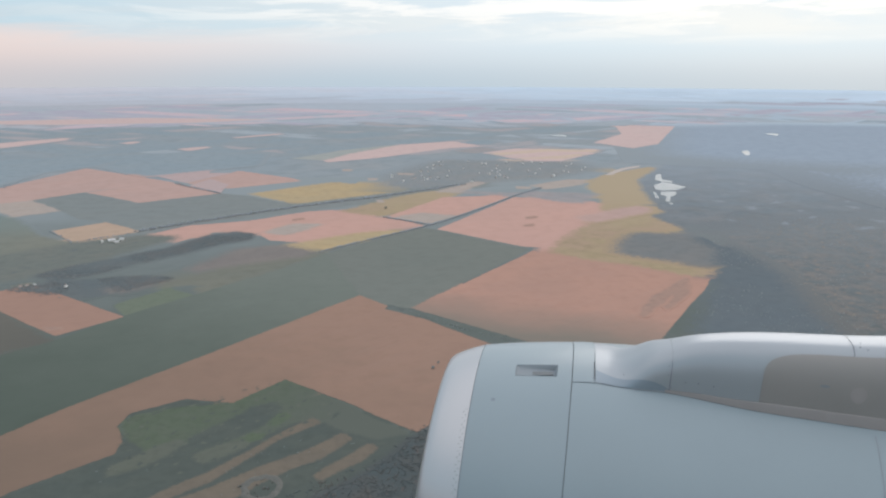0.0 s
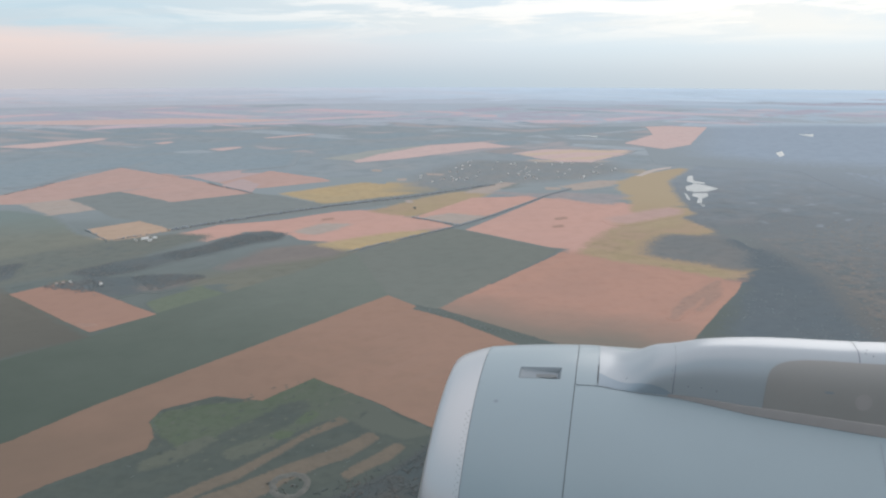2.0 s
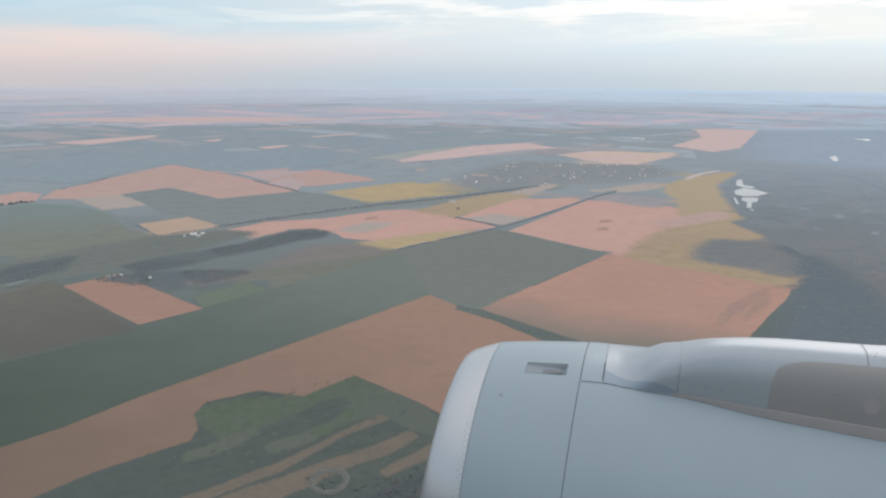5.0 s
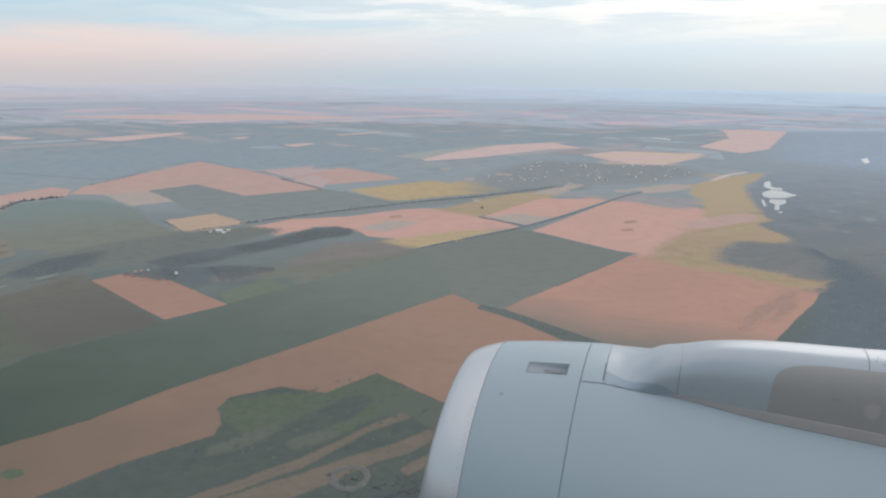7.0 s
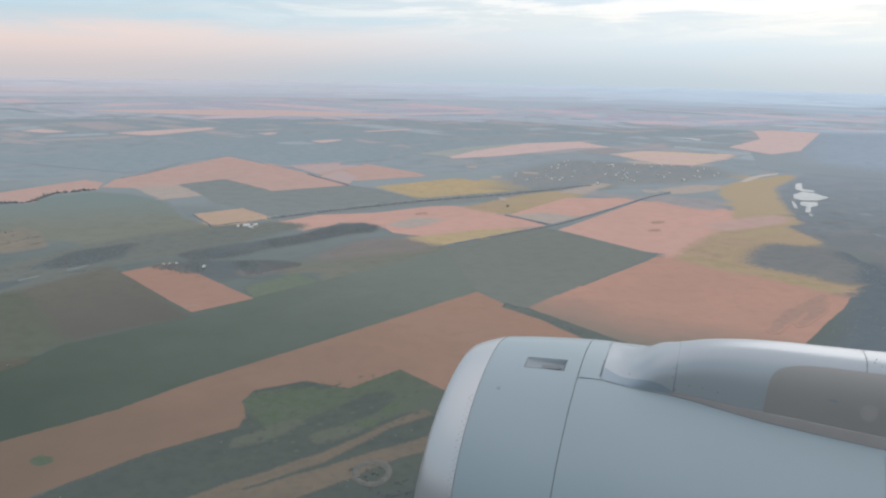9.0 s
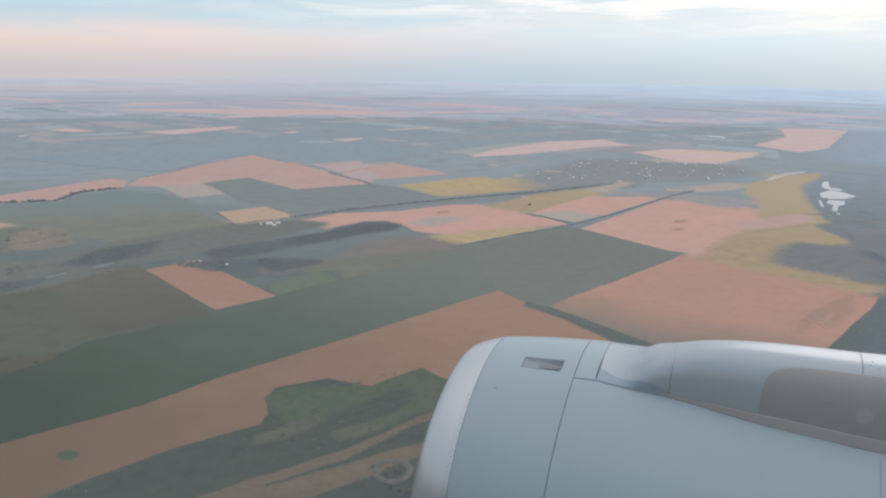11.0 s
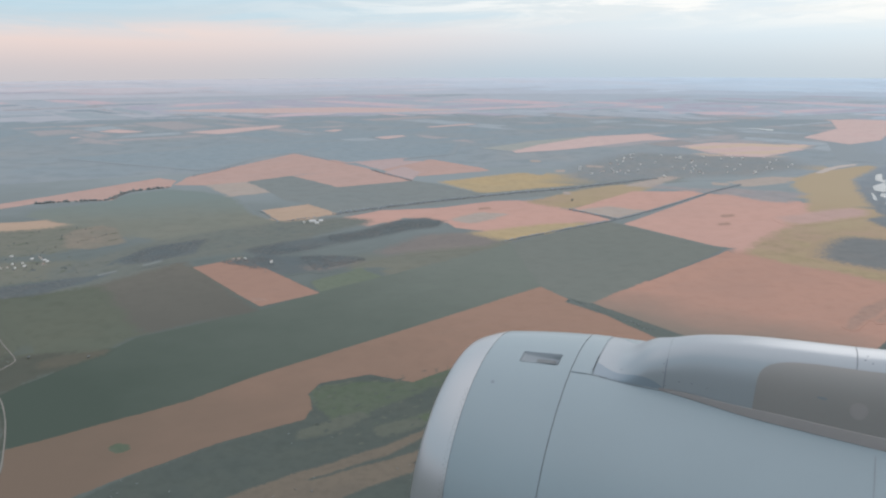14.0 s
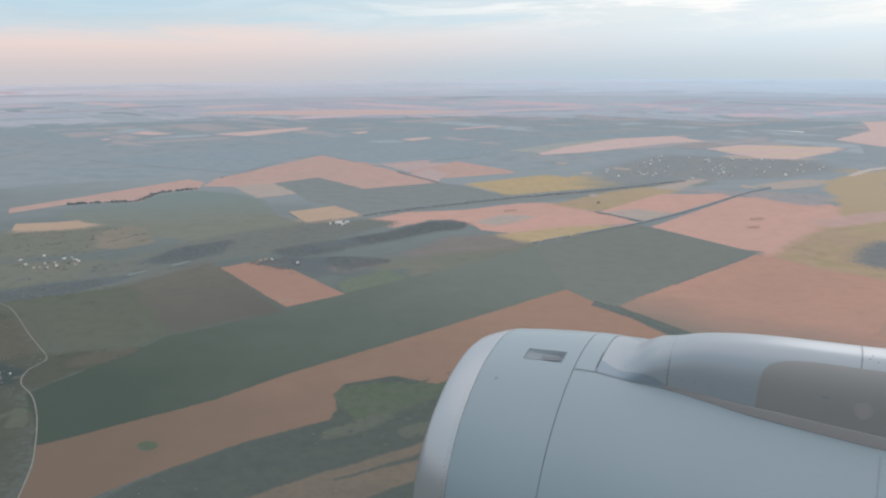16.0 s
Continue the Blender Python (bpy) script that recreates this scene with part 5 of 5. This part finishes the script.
for row, x in ((0, -0.912), (1, -0.899)):
    for i in range(26):
        a = radians(-100 + i * 2.6 + row * 1.3)
        r = 0.7500 + (x + 0.886) * 0.370 / (1 + 0.2 * (1 - math.cos(a)))
        if rivet_mesh is None:
            bm = bmesh.new()
            bmesh.ops.create_cone(bm, cap_ends=True, segments=8, radius1=0.0029, radius2=0.0022, depth=0.0020)
            rivet_mesh = mesh_of(bm, DARKSEAM)
        ob = new("rivet", rivet_mesh)
        ob.parent = engine
        ob.matrix_basis = Matrix.Translation((x, r * math.sin(a), r * math.cos(a))) @ Euler((-a, 0, 0)).to_matrix().to_4x4()

# the pylon fairing: a rounded saddle that swells behind the fan cowl
STATIONS = (-0.39, -0.27, -0.21, -0.15, -0.05, 0.08, 0.2, 0.32, 0.45, 0.6, 0.75, 0.95, 1.15, 1.5, 2.0, 2.5)
RIDGE = (0.828, 0.837, 0.84, 0.871, 0.949, 1.007, 1.058, 1.088, 1.111, 1.129, 1.142, 1.16, 1.182, 1.192, 1.202, 1.212)
HALF = (19.4, 19.1, 19.7, 20.2, 20.8, 21.2, 22.1, 23.3, 24.5, 25.3, 25.7, 26.2, 26.7, 27.8, 29.3, 30.8)


def along_stations(x, values):
    """A smooth curve through the values at the stations."""
    k = min(len(STATIONS) - 2, max(0, int(np.searchsorted(STATIONS, x)) - 1))
    x0, x1 = STATIONS[k], STATIONS[k + 1]
    slopes = [(values[min(i + 1, len(values) - 1)] - values[max(i - 1, 0)]) / (STATIONS[min(i + 1, len(values) - 1)] - STATIONS[max(i - 1, 0)]) for i in (k, k + 1)]
    s, wide = (x - x0) / (x1 - x0), x1 - x0
    return ((1 + 2 * s) * (1 - s) ** 2 * values[k] + s * (1 - s) ** 2 * wide * slopes[0]
            + s * s * (3 - 2 * s) * values[k + 1] + s * s * (s - 1) * wide * slopes[1])


def saddle_point(x, turn, lift):
    """A point of the fairing at a station; turn runs from 0 at the inboard foot over the ridge (0.5) to the outboard foot (1)."""
    top, inner_a = along_stations(x, RIDGE), radians(along_stations(x, HALF))
    settle = min(1.0, max(0.0, (x + 0.27) / 0.52))
    outer_a = radians(19 - 23 * settle * (2 - settle))
    r = outer(x)
    y0, z0, y1, z1 = -r * math.sin(inner_a), r * math.cos(inner_a) - 0.006, r * math.sin(outer_a), r * math.cos(outer_a) - 0.006
    c, h = math.cos(math.pi * turn), abs(math.sin(math.pi * turn)) ** 0.62
    across = (1 - math.copysign(abs(c) ** 0.6, c)) / 2
    base_z = z0 + (z1 - z0) * across
    y, z = y0 + (y1 - y0) * across - lift * c, base_z + (top - base_z) * h + lift * h
    # the fairing grows smoothly out of the cowl's skin
    grow = min(1.0, max(0.0, (x + 0.27) / 0.30))
    grow = grow * grow * (3 - 2 * grow)
    skin_a = -inner_a + (inner_a + outer_a) * turn
    skin_y, skin_z = (r + 0.002 + lift) * math.sin(skin_a), (r + 0.002 + lift) * math.cos(skin_a)
    return (x, skin_y + (y - skin_y) * grow, skin_z + (z - skin_z) * grow)


def saddle(first, last, lift=0.0, t_from=0.0, t_to=1.0, steps=48, fine=56, corner=0.0):
    bm = bmesh.new()
    rows = []
    for k in range(fine):
        row = []
        for i in range(steps + 1):
            s = i / steps
            start = first + corner * (1 - math.sqrt(1 - s ** 5)) if corner else first
            row.append(bm.verts.new(saddle_point(start + (last - start) * k / (fine - 1), t_from + (t_to - t_from) * s, lift)))
        rows.append(row)
    for p, q in zip(rows, rows[1:]):
        for i in range(steps):
            bm.faces.new((p[i], p[i + 1], q[i + 1], q[i]))
    bmesh.ops.recalc_face_normals(bm, faces=bm.faces[:])
    return bm


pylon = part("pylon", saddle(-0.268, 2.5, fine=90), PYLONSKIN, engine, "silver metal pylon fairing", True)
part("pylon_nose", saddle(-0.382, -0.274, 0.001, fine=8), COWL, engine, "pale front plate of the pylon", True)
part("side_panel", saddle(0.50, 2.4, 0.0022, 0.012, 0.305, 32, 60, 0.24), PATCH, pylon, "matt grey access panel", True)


def foot_strip(first, last, out_by, up_to, rows=50, steps=6):
    """A hollow strip that leads the cowl's skin up into the side of the fairing."""
    bm = bmesh.new()
    grid = []
    for k in range(rows):
        x = first + (last - first) * k / (rows - 1)
        a = -radians(along_stations(x, HALF) + out_by * min(1.0, (x - first) / 0.5))
        low = Vector((x, (outer(x) + 0.001) * math.sin(a), (outer(x) + 0.001) * math.cos(a)))
        high = Vector(saddle_point(x, up_to * min(1.0, (x - first) / 0.5) + 0.004, 0.002))
        corner = Vector(saddle_point(x, 0.02, 0.004))
        grid.append([bm.verts.new(low * (1 - s) ** 2 + corner * 2 * s * (1 - s) + high * s * s) for s in (i / steps for i in range(steps + 1))])
    for p, q in zip(grid, grid[1:]):
        for i in range(steps):
            bm.faces.new((p[i], p[i + 1], q[i + 1], q[i]))
    bmesh.ops.recalc_face_normals(bm, faces=bm.faces[:])
    return bm


def wedge(first, last, high, rows=24, steps=8):
    """A plate on the fairing's flank that narrows to a point."""
    bm = bmesh.new()
    grid = [[bm.verts.new(saddle_point(first + (last - first) * k / rows, 0.005 + high * (1 - k / rows * 0.97) * i / steps, 0.0016)) for i in range(steps + 1)] for k in range(rows + 1)]
    for p, q in zip(grid, grid[1:]):
        for i in range(steps):
            bm.faces.new((p[i], p[i + 1], q[i + 1], q[i]))
    bmesh.ops.recalc_face_normals(bm, faces=bm.faces[:])
    return bm


part("sealing_strip", foot_strip(0.07, 2.4, 0.25, 0.013), SEALANT, pylon, "pale sealing strip", True)
part("wedge_plate", wedge(-0.268, 0.09, 0.18), WEDGE, pylon, "blue-grey wedge plate", True)
part("panel_joint", saddle(0.0885, 0.0915, 0.0008, 0.005, 0.23, 48, 2), DARKSEAM, pylon)
part("panel_joint", saddle(0.0890, 0.0910, 0.0006, 0.23, 0.99, 48, 2), FAINTSEAM, pylon)
part("panel_joint", saddle(0.888, 0.8915, 0.0010, 0.305, 0.99, 48, 2), DARKSEAM, pylon)
part("panel_joint", saddle(-0.2735, -0.2705, 0.0016, 0.02, 0.50, 48, 2), FAINTSEAM, engine)
part("panel_joint", saddle(-0.2765, -0.2715, 0.0022, 0.04, 0.31, 24, 2), SLOT, engine, "dark slot between plates")


def foot_line(first, last, wide, rows=90):
    """The dark joint where the fairing meets the cowl."""
    bm = bmesh.new()
    grid = []
    for k in range(rows):
        x = first + (last - first) * k / (rows - 1)
        drop = 0.25 * min(1.0, max(0.0, (x - 0.07) / 0.5))
        a = along_stations(x, HALF) + drop
        grid.append([bm.verts.new((x, -(outer(x) + 0.0016) * math.sin(radians(v)), (outer(x) + 0.0016) * math.cos(radians(v)))) for v in (a - wide, a + wide)])
    for p, q in zip(grid, grid[1:]):
        bm.faces.new((p[0], p[1], q[1], q[0]))
    bmesh.ops.recalc_face_normals(bm, faces=bm.faces[:])
    return bm


part("foot_joint", foot_line(-0.382, 1.0, 0.09), DARKSEAM, engine, "thin dark joint")
for x, t in ((0.078, 0.18), (0.078, 0.10), (0.098, 0.02), (0.16, 0.05), (0.22, 0.05), (0.29, 0.045), (-0.13, 0.2), (0.93, 0.46), (0.92, 0.41), (0.95, 0.38)):
    bm = bmesh.new()
    bmesh.ops.create_icosphere(bm, subdivisions=1, radius=0.0032, matrix=Matrix.Translation(saddle_point(x, t, 0.0)))
    part("bolt", bm, DARKSEAM, pylon)


def flank_disc(x, turn, long, high, lift, sides=24):
    """A small plate that lies on the fairing's flank."""
    bm = bmesh.new()
    rim = [bm.verts.new(saddle_point(x + long * math.cos(6.2832 * i / sides), turn + high * math.sin(6.2832 * i / sides), lift)) for i in range(sides)]
    middle = bm.verts.new(saddle_point(x, turn, lift))
    for i in range(sides):
        bm.faces.new((rim[i], rim[(i + 1) % sides], middle))
    bmesh.ops.recalc_face_normals(bm, faces=bm.faces[:])
    return bm


part("drain_plug", flank_disc(0.925, 0.082, 0.036, 0.032, 0.0042), SEALANT, pylon, "pale round plug", True)
part("latch", flank_disc(0.775, 0.105, 0.022, 0.006, 0.0040), FAINTSEAM, pylon, "small dark latch", True)
